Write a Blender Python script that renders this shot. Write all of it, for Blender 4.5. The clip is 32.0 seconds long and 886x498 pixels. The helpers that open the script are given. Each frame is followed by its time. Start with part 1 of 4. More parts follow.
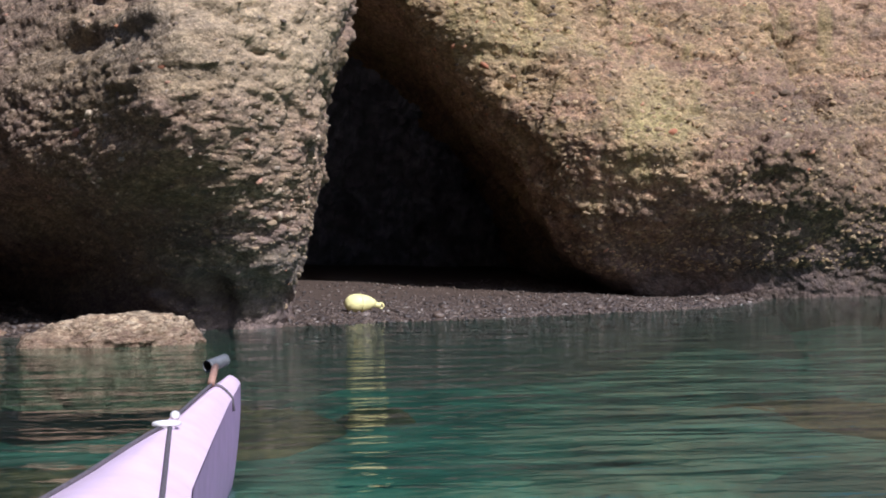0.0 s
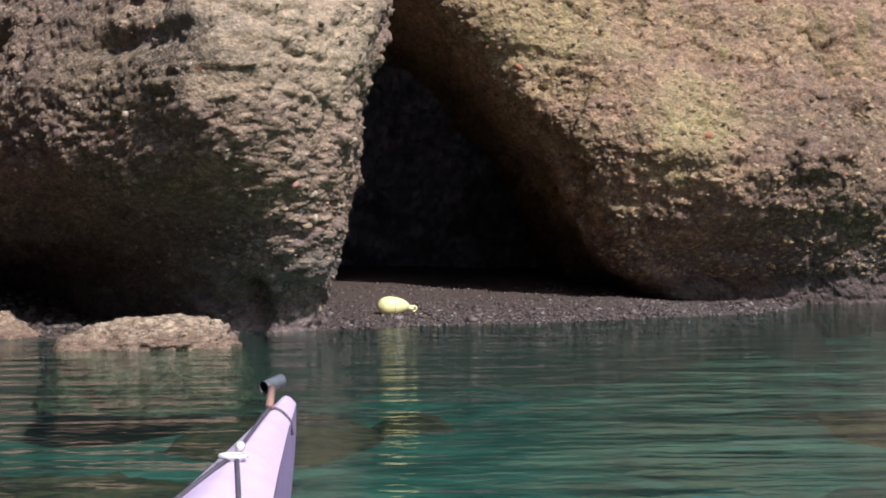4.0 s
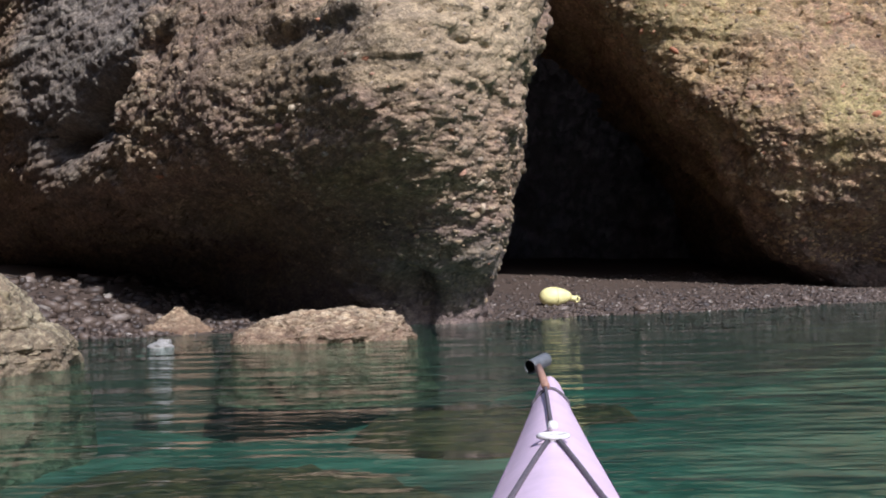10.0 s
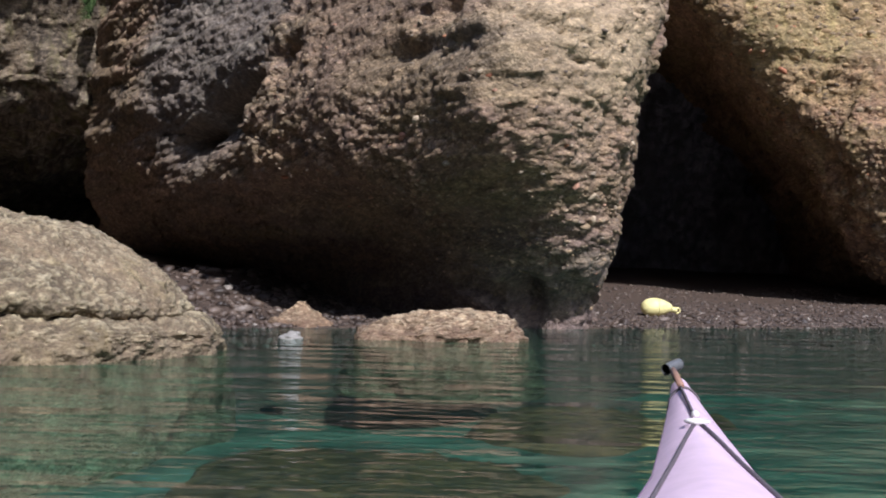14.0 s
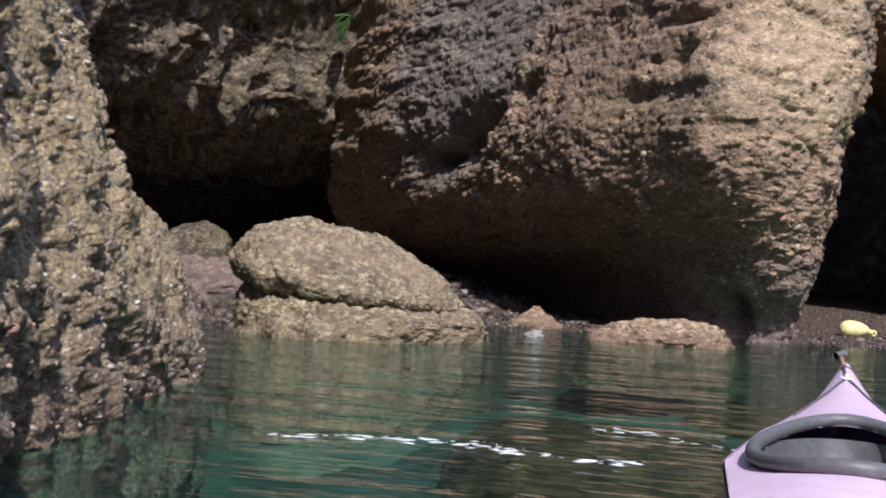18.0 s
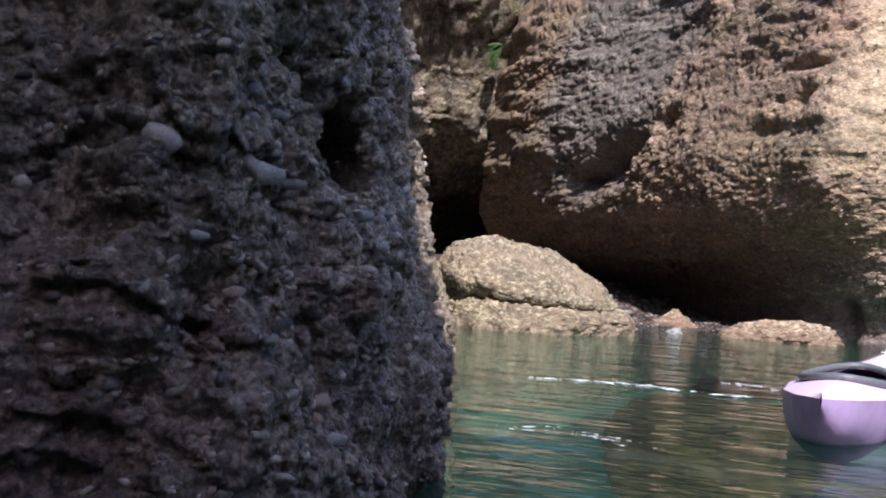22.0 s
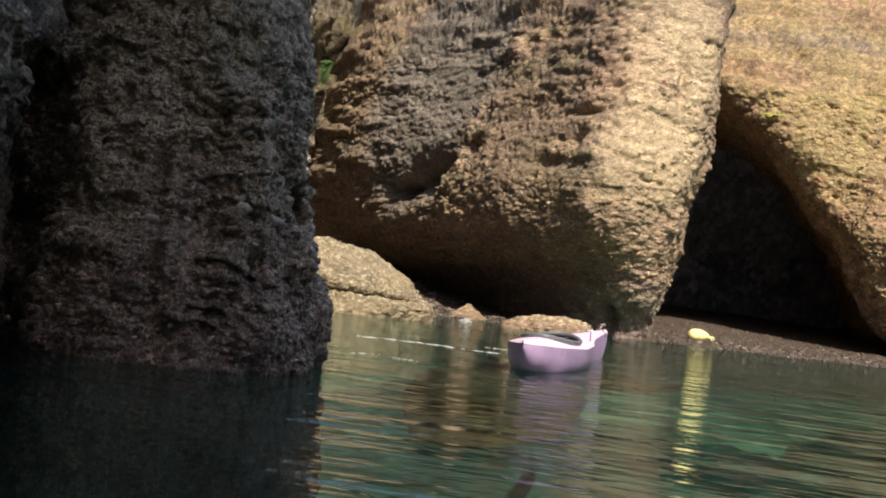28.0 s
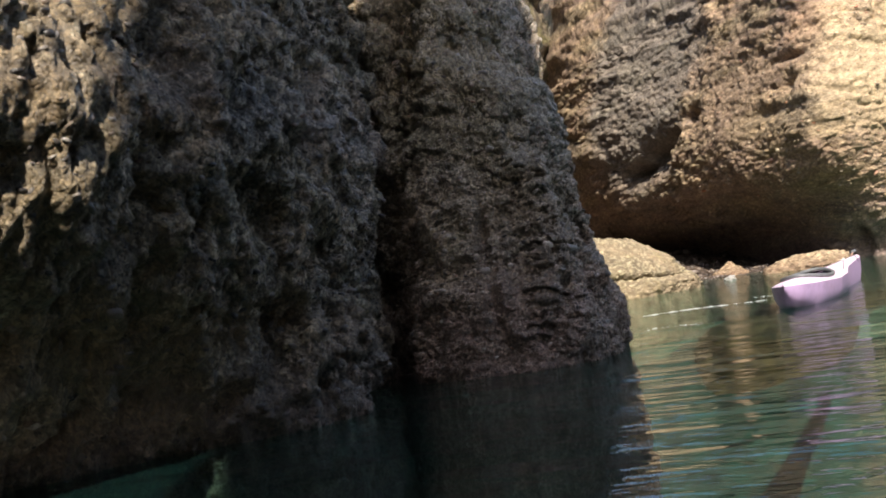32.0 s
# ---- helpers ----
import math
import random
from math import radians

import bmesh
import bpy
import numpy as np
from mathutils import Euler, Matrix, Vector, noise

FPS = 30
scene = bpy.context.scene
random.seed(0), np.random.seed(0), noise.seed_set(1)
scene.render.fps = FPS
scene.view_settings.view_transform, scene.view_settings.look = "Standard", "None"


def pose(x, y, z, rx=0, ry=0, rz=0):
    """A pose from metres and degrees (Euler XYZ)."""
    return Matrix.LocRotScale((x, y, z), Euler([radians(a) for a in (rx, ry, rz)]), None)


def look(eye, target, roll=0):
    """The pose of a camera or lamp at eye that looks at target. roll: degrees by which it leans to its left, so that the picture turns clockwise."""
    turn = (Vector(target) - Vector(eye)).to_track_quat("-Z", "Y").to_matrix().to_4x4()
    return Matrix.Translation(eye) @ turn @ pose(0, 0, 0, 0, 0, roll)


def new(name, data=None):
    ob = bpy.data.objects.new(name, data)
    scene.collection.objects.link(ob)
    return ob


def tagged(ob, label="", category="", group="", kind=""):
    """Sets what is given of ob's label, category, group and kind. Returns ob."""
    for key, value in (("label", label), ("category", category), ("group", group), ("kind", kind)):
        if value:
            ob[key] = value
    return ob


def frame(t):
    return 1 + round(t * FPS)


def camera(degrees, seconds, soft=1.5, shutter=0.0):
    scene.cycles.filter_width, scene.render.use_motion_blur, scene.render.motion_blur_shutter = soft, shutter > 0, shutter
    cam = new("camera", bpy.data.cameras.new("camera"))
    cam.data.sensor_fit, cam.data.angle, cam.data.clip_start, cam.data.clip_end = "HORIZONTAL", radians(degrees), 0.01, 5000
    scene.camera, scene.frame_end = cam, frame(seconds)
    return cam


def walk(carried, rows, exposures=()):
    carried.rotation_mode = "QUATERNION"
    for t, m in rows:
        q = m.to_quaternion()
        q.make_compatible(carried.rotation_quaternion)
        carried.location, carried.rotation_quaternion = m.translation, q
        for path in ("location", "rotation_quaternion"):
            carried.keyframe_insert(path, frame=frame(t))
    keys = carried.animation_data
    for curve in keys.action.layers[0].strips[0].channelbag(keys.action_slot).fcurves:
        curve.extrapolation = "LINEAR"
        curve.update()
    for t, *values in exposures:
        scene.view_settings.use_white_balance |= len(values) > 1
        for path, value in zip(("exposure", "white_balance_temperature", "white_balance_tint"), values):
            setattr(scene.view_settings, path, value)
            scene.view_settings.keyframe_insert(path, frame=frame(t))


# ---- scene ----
cam = camera(38.07, 32.0, soft=1.8, shutter=0.15)
PATH = [
    (0, (-0.886, 1.471, 0.540), (0.169, 11.413, 0.729), -1.00),
    (0.5, (-0.889, 1.472, 0.555), (0.127, 11.419, 0.719), 1.14),
    (1, (-0.883, 1.486, 0.564), (0.205, 11.425, 0.732), 1.07),
    (1.5, (-0.869, 1.484, 0.565), (0.318, 11.412, 0.728), -0.76),
    (2, (-0.890, 1.501, 0.568), (0.318, 11.426, 0.735), -2.08),
    (2.5, (-0.904, 1.501, 0.560), (0.190, 11.439, 0.726), -0.96),
    (3, (-0.931, 1.531, 0.578), (0.087, 11.477, 0.752), -0.39),
    (3.5, (-0.945, 1.557, 0.595), (0.021, 11.508, 0.770), -1.73),
    (4, (-0.970, 1.575, 0.596), (-0.119, 11.537, 0.779), -0.47),
    (4.5, (-0.985, 1.553, 0.582), (-0.254, 11.524, 0.769), 1.40),
    (6.5, (-1.128, 2.032, 0.509), (-0.426, 12.004, 0.776), -4.09),
    (7, (-1.152, 2.014, 0.536), (-0.524, 11.991, 0.779), -3.95),
    (7.5, (-1.170, 2.002, 0.544), (-0.694, 11.987, 0.787), -4.16),
    (8, (-1.196, 1.969, 0.556), (-0.885, 11.962, 0.766), -2.67),
    (8.5, (-1.222, 1.906, 0.536), (-1.020, 11.902, 0.730), -1.36),
    (9, (-1.247, 1.869, 0.535), (-1.201, 11.867, 0.725), -0.03),
    (9.5, (-1.266, 1.856, 0.540), (-1.348, 11.854, 0.719), -0.24),
    (10, (-1.283, 1.840, 0.540), (-1.487, 11.836, 0.709), -1.62),
    (10.5, (-1.307, 1.830, 0.553), (-1.605, 11.824, 0.711), -1.67),
    (11, (-1.328, 1.836, 0.569), (-1.738, 11.826, 0.751), -0.73),
    (11.5, (-1.355, 1.848, 0.592), (-1.717, 11.840, 0.740), 0.41),
    (12, (-1.334, 1.822, 0.590), (-1.255, 11.819, 0.815), -3.31),
    (12.5, (-1.301, 1.754, 0.587), (-0.804, 11.738, 0.836), -4.74),
    (13, (-1.349, 1.578, 0.585), (-0.878, 11.565, 0.780), 3.66),
    (13.5, (-1.402, 1.398, 0.565), (-1.604, 11.395, 0.736), 2.18),
    (14, (-1.446, 1.171, 0.571), (-2.370, 11.127, 0.762), 0.88),
    (14.5, (-1.491, 0.921, 0.542), (-2.848, 10.827, 0.717), 3.70),
    (16.5, (-1.438, -0.106, 0.560), (-3.077, 9.757, 0.770), 0.35),
    (17, (-1.477, -0.403, 0.556), (-3.488, 9.391, 0.730), 4.63),
    (17.5, (-1.423, -0.702, 0.550), (-3.653, 9.044, 0.748), -3.04),
    (18, (-1.466, -1.052, 0.548), (-3.912, 8.642, 0.761), 3.65),
    (18.5, (-1.454, -1.388, 0.546), (-4.065, 8.264, 0.725), 4.41),
    (19, (-1.394, -1.744, 0.551), (-4.149, 7.867, 0.753), -7.36),
    (19.5, (-1.422, -2.054, 0.558), (-4.433, 7.479, 0.781), -4.43),
    (20, (-1.502, -2.502, 0.555), (-5.151, 6.808, 0.663), 4.53),
    (20.5, (-1.353, -2.935, 0.479), (-5.494, 6.166, 0.591), 1.48),
    (21, (-1.254, -3.308, 0.509), (-5.286, 5.843, 0.613), 2.32),
    (21.5, (-1.121, -3.615, 0.531), (-4.800, 5.682, 0.728), -3.96),
    (22, (-1.066, -4.005, 0.547), (-4.470, 5.396, 0.724), 4.20),
    (22.5, (-0.914, -4.303, 0.557), (-4.123, 5.165, 0.798), -7.43),
    (23, (-0.837, -4.663, 0.563), (-3.883, 4.858, 0.824), -3.46),
    (23.5, (-0.806, -4.949, 0.555), (-3.694, 4.622, 0.774), 4.86),
    (24, (-0.711, -5.280, 0.552), (-3.457, 4.333, 0.763), 2.99),
    (24.5, (-0.651, -5.548, 0.547), (-3.225, 4.113, 0.754), 5.03),
    (25, (-0.592, -5.813, 0.539), (-2.994, 3.893, 0.717), 5.88),
    (25.5, (-0.511, -6.083, 0.534), (-2.797, 3.650, 0.753), 2.74),
    (27.5, (-0.250, -7.271, 0.507), (-2.165, 2.539, 0.816), 2.64),
    (28, (-0.216, -7.580, 0.490), (-2.223, 2.212, 0.787), 6.98),
    (28.5, (-0.127, -7.917, 0.509), (-2.256, 1.850, 0.756), 4.19),
    (29, (-0.067, -8.216, 0.504), (-2.324, 1.524, 0.720), 3.70),
    (29.5, (-0.020, -8.525, 0.511), (-2.409, 1.185, 0.640), 7.03),
    (30, (0.060, -8.823, 0.532), (-2.322, 0.889, 0.641), 5.25),
    (30.5, (0.090, -9.078, 0.545), (-2.178, 0.660, 0.655), 7.00),
    (31, (0.044, -9.266, 0.553), (-2.628, 0.370, 0.646), 13.97),
    (31.5, (0.123, -9.416, 0.576), (-3.168, 0.025, 0.742), -5.94),
    (32, (0.131, -9.549, 0.586), (-3.691, -0.312, 0.862), -8.16),
]
EXPOSURES = [(0, 0.32, 5700, 18), (12, 0.3, 5800, 16), (18, 0.26, 5900, 19), (19.3, 0.45, 5800, 20), (20.2, 0.92, 5600, 23), (21, 1.0, 5700, 23), (22, 0.76, 5800, 20), (25, 0.64, 6200, 17), (28, 0.62, 7100, 10), (31, 0.68, 6900, 11), (32, 1.0, 6900, 11)]
walk(cam, [(t, look(eye, target, roll)) for t, eye, target, roll in PATH], EXPOSURES)

# ---------------------------------------------------------------- light
SUN_AZ, SUN_EL = (0.42, -0.907), 43.0
world = bpy.data.worlds.new("sky")
scene.world = world
world.use_nodes = True
wt = world.node_tree
sky = wt.nodes.new("ShaderNodeTexSky")
sky.sky_type = "NISHITA"
sky.sun_disc = False
sky.sun_elevation = radians(SUN_EL)
sky.sun_rotation = math.atan2(SUN_AZ[0], SUN_AZ[1])
wt.links.new(sky.outputs[0], wt.nodes["Background"].inputs[0])
wt.nodes["Background"].inputs[1].default_value = 0.15
sun = new("sun", bpy.data.lights.new("sun", "SUN"))
sun.data.energy, sun.data.angle, sun.data.color = 4.8, radians(0.55), (1.0, 0.95, 0.87)
ce = math.cos(radians(SUN_EL))
sun_dir = Vector((SUN_AZ[0] * ce, SUN_AZ[1] * ce, math.sin(radians(SUN_EL)))).normalized()
sun.matrix_world = look(sun_dir * 60, (0, 0, 0))


# ---------------------------------------------------------------- materials
def material(name):
    m = bpy.data.materials.new(name)
    m.use_nodes = True
    return m, m.node_tree, m.node_tree.nodes["Principled BSDF"]


def node(tree, kind, **values):
    n = tree.nodes.new(kind)
    for key, value in values.items():
        n.inputs[key.replace("_", " ")].default_value = value
    return n


def ramp(tree, source, stops):
    n = tree.nodes.new("ShaderNodeValToRGB")
    n.color_ramp.elements[0].position, n.color_ramp.elements[0].color = stops[0][0], (*stops[0][1], 1)
    n.color_ramp.elements[1].position, n.color_ramp.elements[1].color = stops[-1][0], (*stops[-1][1], 1)
    for at, colour in stops[1:-1]:
        n.color_ramp.elements.new(at).color = (*colour, 1)
    tree.links.new(source, n.inputs[0])
    return n.outputs[0]


def mix(tree, kind, factor, a, b):
    n = tree.nodes.new("ShaderNodeMix")
    n.data_type, n.blend_type = "RGBA", kind
    for socket, value in ((n.inputs[0], factor), (n.inputs[6], a), (n.inputs[7], b)):
        if isinstance(value, bpy.types.NodeSocket):
            tree.links.new(value, socket)
        else:
            socket.default_value = value if isinstance(value, float) else (*value, 1)
    return n.outputs[2]


def rock_material(name, stops, stain, lichen, grain=1.0, rough=0.9, wet=0.0, tide=(0.9, 0.5), growth=(0.075, 0.06, 0.058), beds=None, bedded=0.45, relief=1.0, spots=(), shard=(0.0, 30.0, 1.0), streak=None):
    """Conglomerate: matrix and pebbles by the tint stored on the mesh, stains, lichen and fine grain."""
    m, t, b = material(name)
    L = t.links.new
    pos = t.nodes.new("ShaderNodeTexCoord").outputs["Object"]
    tint = t.nodes.new("ShaderNodeAttribute")
    tint.attribute_name = "tint"
    col = ramp(t, tint.outputs["Fac"], stops)
    fine = node(t, "ShaderNodeTexNoise", Scale=38.0 * grain, Detail=8.0, Roughness=0.7)
    L(pos, fine.inputs["Vector"])
    col = mix(t, "OVERLAY", 0.5, col, ramp(t, fine.outputs[0], [(0.3, (0.18, 0.17, 0.16)), (0.72, (0.85, 0.82, 0.78))]))
    lump = node(t, "ShaderNodeTexNoise", Scale=4.6 * grain, Detail=4.0, Roughness=0.6)
    L(pos, lump.inputs["Vector"])
    col = mix(t, "OVERLAY", 0.6, col, ramp(t, lump.outputs[0], [(0.32, (0.22, 0.22, 0.23)), (0.68, (0.77, 0.77, 0.75))]))
    big = node(t, "ShaderNodeTexNoise", Scale=0.9, Detail=6.0, Roughness=0.6)
    L(pos, big.inputs["Vector"])
    col = mix(t, "MIX", ramp(t, big.outputs[0], [(0.45, (0, 0, 0)), (0.7, (0.7, 0.7, 0.7))]), col, stain)
    moss = node(t, "ShaderNodeTexNoise", Scale=1.7, Detail=9.0, Roughness=0.7)
    L(pos, moss.inputs["Vector"])
    col = mix(t, "MIX", ramp(t, moss.outputs[0], [(0.56, (0, 0, 0)), (0.72, (0.75, 0.75, 0.75))]), col, lichen)
    if beds:
        # sloping beds of different sand and gravel
        mp = t.nodes.new("ShaderNodeMapping")
        mp.inputs["Rotation"].default_value = (0.12, 0.22, 0)
        mp.inputs["Scale"].default_value = (0.12, 0.12, 1.0)
        L(pos, mp.inputs[0])
        bed = node(t, "ShaderNodeTexNoise", Scale=0.9, Detail=5.0, Roughness=0.6)
        L(mp.outputs[0], bed.inputs["Vector"])
        col = mix(t, "MIX", bedded, col, ramp(t, bed.outputs[0], beds))
    if streak:
        # trails of seepage down the face
        mp = t.nodes.new("ShaderNodeMapping")
        mp.inputs["Scale"].default_value = (1.0, 1.0, 0.10)
        L(pos, mp.inputs[0])
        run = node(t, "ShaderNodeTexNoise", Scale=3.2, Detail=5.0, Roughness=0.6)
        L(mp.outputs[0], run.inputs["Vector"])
        col = mix(t, "MIX", ramp(t, run.outputs[0], [(0.50, (0, 0, 0)), (0.66, (0.55, 0.55, 0.55))]), col, streak)
    for centre, radius, amount, colour in spots:
        # one broad patch of other stone, lichen or plain tone, with a ragged rim
        away = node(t, "ShaderNodeVectorMath")
        away.operation = "DISTANCE"
        L(pos, away.inputs[0])
        away.inputs[1].default_value = centre
        edge = node(t, "ShaderNodeMath")
        edge.operation = "MULTIPLY_ADD"
        L(moss.outputs[0], edge.inputs[0])
        edge.inputs[1].default_value = -2.4
        L(away.outputs["Value"], edge.inputs[2])
        there = node(t, "ShaderNodeMapRange", From_Min=radius - 2.0, From_Max=radius - 0.9, To_Min=amount, To_Max=0.0)
        L(edge.outputs[0], there.inputs[0])
        col = mix(t, "MIX", there.outputs[0], col, colour)
    # encrusting growth of the splash zone, with a ragged upper rim
    sep = t.nodes.new("ShaderNodeSeparateXYZ")
    L(pos, sep.inputs[0])
    rag = node(t, "ShaderNodeMath")
    rag.operation = "MULTIPLY_ADD"
    L(moss.outputs[0], rag.inputs[0])
    rag.inputs[1].default_value = -1.6 * tide[0]
    L(sep.outputs[2], rag.inputs[2])
    zone = node(t, "ShaderNodeMapRange", From_Min=-0.55 * tide[0], From_Max=0.30 * tide[0], To_Min=tide[1], To_Max=0.0)
    L(rag.outputs[0], zone.inputs[0])
    col = mix(t, "MIX", zone.outputs[0], col, growth)
    vor = node(t, "ShaderNodeTexVoronoi", Scale=26.0 * grain)
    L(pos, vor.inputs["Vector"])
    L(col, b.inputs["Base Color"])
    b.inputs["Roughness"].default_value = rough
    b.inputs["Specular IOR Level"].default_value = 0.25 + wet
    bump = node(t, "ShaderNodeBump", Strength=0.9, Distance=0.025 * relief / grain)
    L(fine.outputs[0], bump.inputs["Height"])
    bump2 = node(t, "ShaderNodeBump", Strength=0.6, Distance=0.02 * relief / grain)
    L(vor.outputs["Distance"], bump2.inputs["Height"])
    bump2.invert = True
    L(bump.outputs[0], bump2.inputs["Normal"])
    last = bump2.outputs[0]
    if shard[0]:
        # broken faces of small angular fragments, each tilted and coloured a little differently
        warp = node(t, "ShaderNodeVectorMath")
        warp.operation = "SCALE"
        warp.inputs[3].default_value = 0.012
        L(moss.outputs["Color"], warp.inputs[0])
        moved = node(t, "ShaderNodeVectorMath")
        moved.operation = "ADD"
        L(pos, moved.inputs[0])
        L(warp.outputs[0], moved.inputs[1])
        mp = t.nodes.new("ShaderNodeMapping")
        mp.inputs["Scale"].default_value = (1, 1, shard[2])
        mp.inputs["Rotation"].default_value = (0.2, -0.25, 0.3)
        L(moved.outputs[0], mp.inputs[0])
        for k, (scale, weight) in enumerate(((shard[1], 1.0), (shard[1] * 2.7, 0.7))):
            frag = node(t, "ShaderNodeTexVoronoi", Scale=scale)
            L(mp.outputs[0], frag.inputs["Vector"])
            tilt = node(t, "ShaderNodeVectorMath")
            tilt.operation = "SUBTRACT"
            L(frag.outputs["Color"], tilt.inputs[0])
            tilt.inputs[1].default_value = (0.5, 0.5, 0.5)
            less = node(t, "ShaderNodeVectorMath")
            less.operation = "SCALE"
            less.inputs[3].default_value = shard[0] * weight
            L(tilt.outputs[0], less.inputs[0])
            total = node(t, "ShaderNodeVectorMath")
            total.operation = "ADD"
            L(last, total.inputs[0])
            L(less.outputs[0], total.inputs[1])
            last = total.outputs[0]
            col = mix(t, "OVERLAY", min(0.9, 0.75 * shard[0]), col, ramp(t, frag.outputs["Color"], [(0.25, (0.12, 0.12, 0.12)), (0.5, (0.42, 0.40, 0.38)), (0.78, (0.92, 0.90, 0.86))]))
        unit = node(t, "ShaderNodeVectorMath")
        unit.operation = "NORMALIZE"
        L(last, unit.inputs[0])
        last = unit.outputs[0]
        L(col, b.inputs["Base Color"])
    L(last, b.inputs["Normal"])
    return m


TAN = [(0.0, (0.06, 0.044, 0.034)), (0.3, (0.19, 0.135, 0.080)), (0.6, (0.31, 0.228, 0.138)), (0.8, (0.37, 0.265, 0.162)), (1.0, (0.51, 0.41, 0.27))]
BEDS = [(0.32, (0.13, 0.12, 0.11)), (0.42, (0.30, 0.23, 0.14)), (0.5, (0.36, 0.25, 0.19)), (0.56, (0.20, 0.15, 0.12)), (0.64, (0.34, 0.29, 0.18)), (0.72, (0.20, 0.19, 0.18))]
GREY = [(0.0, (0.05, 0.042, 0.04)), (0.3, (0.27, 0.22, 0.185)), (0.6, (0.53, 0.46, 0.40)), (0.85, (0.72, 0.69, 0.64)), (0.95, (0.78, 0.76, 0.72)), (1.0, (0.36, 0.20, 0.13))]
rock_tan = rock_material("tan_conglomerate", TAN, (0.17, 0.125, 0.10), (0.27, 0.225, 0.115), beds=BEDS, tide=(1.3, 0.6), growth=(0.12, 0.10, 0.105), shard=(0.32, 13.0, 1.7),
                         # one spot darkens the flank in its colour; the last two brighten the corner
                         spots=[((-7.0, 19.8, 5.2), 3.6, 0.7, (0.18, 0.165, 0.145)), ((-3.9, 15.4, 3.7), 1.7, 0.4, (0.17, 0.125, 0.085)), ((-2.1, 13.8, 4.4), 0.9, 0.45, (0.42, 0.25, 0.17)), ((-1.1, 13.6, 3.2), 1.4, 0.6, (0.51, 0.40, 0.255)), ((-0.9, 14.0, 4.9), 1.2, 0.6, (0.51, 0.40, 0.255))])
# growth band drawn higher and stronger, so its colour also deepens the shaded underside
rock_right = rock_material("ochre_conglomerate", [(c, (1.04 * r, 0.93 * g, 0.82 * bl)) for c, (r, g, bl) in TAN], (0.27, 0.19, 0.115), (0.32, 0.26, 0.10), 0.7, beds=[(c, (1.02 * r, 0.92 * g, 0.84 * bl)) for c, (r, g, bl) in BEDS], spots=[((4.7, 21.6, 3.05), 0.9, 0.6, (0.36, 0.31, 0.13)), ((2.4, 22.0, 4.9), 1.6, 0.42, (0.36, 0.30, 0.13)), ((7.5, 22.0, 1.6), 2.4, 0.6, (0.13, 0.09, 0.07))], shard=(0.32, 9.0, 1.5), tide=(1.7, 0.8), streak=(0.25, 0.20, 0.085))
rock_grey = rock_material("grey_wet_conglomerate", GREY, (0.22, 0.14, 0.10), (0.22, 0.23, 0.14), 2.2, 0.38, 0.45, bedded=0.4, relief=1.4, shard=(0.55, 58.0, 0.7), spots=[((-3.8, 3.0, 1.2), 2.6, 0.7, (0.38, 0.30, 0.15)), ((-2.7, -2.5, 0.2), 1.5, 0.45, (0.21, 0.135, 0.105)), ((-2.8, -2.0, 2.0), 1.5, 0.5, (0.27, 0.235, 0.12))], beds=[(0.35, (0.20, 0.20, 0.20)), (0.5, (0.36, 0.25, 0.17)), (0.6, (0.20, 0.22, 0.15)), (0.68, (0.30, 0.15, 0.10))], tide=(0.5, 0.5), growth=(0.15, 0.10, 0.09))
rock_pale = rock_material("pale_weathered_rock", [(0.0, (0.13, 0.10, 0.07)), (0.5, (0.30, 0.255, 0.168)), (1.0, (0.45, 0.40, 0.28))], (0.30, 0.22, 0.14), (0.33, 0.27, 0.13), 1.3, shard=(0.25, 22.0, 1.3), tide=(0.22, 0.5), growth=(0.2, 0.15, 0.1))
rock_warm = rock_material("pinkish_weathered_rock", [(0.0, (0.15, 0.10, 0.07)), (0.5, (0.36, 0.285, 0.19)), (1.0, (0.52, 0.44, 0.32))], (0.34, 0.235, 0.145), (0.38, 0.30, 0.17), 1.5, shard=(0.3, 20.0, 1.3), tide=(0.2, 0.6), growth=(0.16, 0.10, 0.07))
rock_ochre = rock_material("mottled_wet_rock", [(c, tuple(min(0.85, v * k) for v, k in zip(col, (0.85, 0.80, 0.65)))) for c, col in GREY], (0.34, 0.22, 0.15), (0.26, 0.24, 0.11), 1.6, 0.42, 0.4, bedded=0.5, relief=1.5, shard=(0.6, 38.0, 0.8),
                           beds=[(0.35, (0.17, 0.165, 0.145)), (0.45, (0.25, 0.20, 0.11)), (0.55, (0.15, 0.16, 0.115)), (0.66, (0.24, 0.10, 0.07))], tide=(0.55, 0.6), growth=(0.14, 0.10, 0.09))
# pale bluish tint painted in to stand for haze over the cave's dark
rock_cave = rock_material("damp_cave_rock", [(0.0, (0.13, 0.13, 0.15)), (0.5, (0.25, 0.245, 0.28)), (1.0, (0.36, 0.35, 0.38))], (0.17, 0.155, 0.16), (0.24, 0.24, 0.27), 0.6)
rock_back = rock_material("mossy_rock", [(0.0, (0.05, 0.042, 0.036)), (0.4, (0.17, 0.14, 0.105)), (0.7, (0.27, 0.23, 0.17)), (1.0, (0.38, 0.33, 0.25))], (0.17, 0.13, 0.085), (0.21, 0.19, 0.075), 0.6, shard=(0.3, 7.0, 1.3), streak=(0.15, 0.145, 0.05))


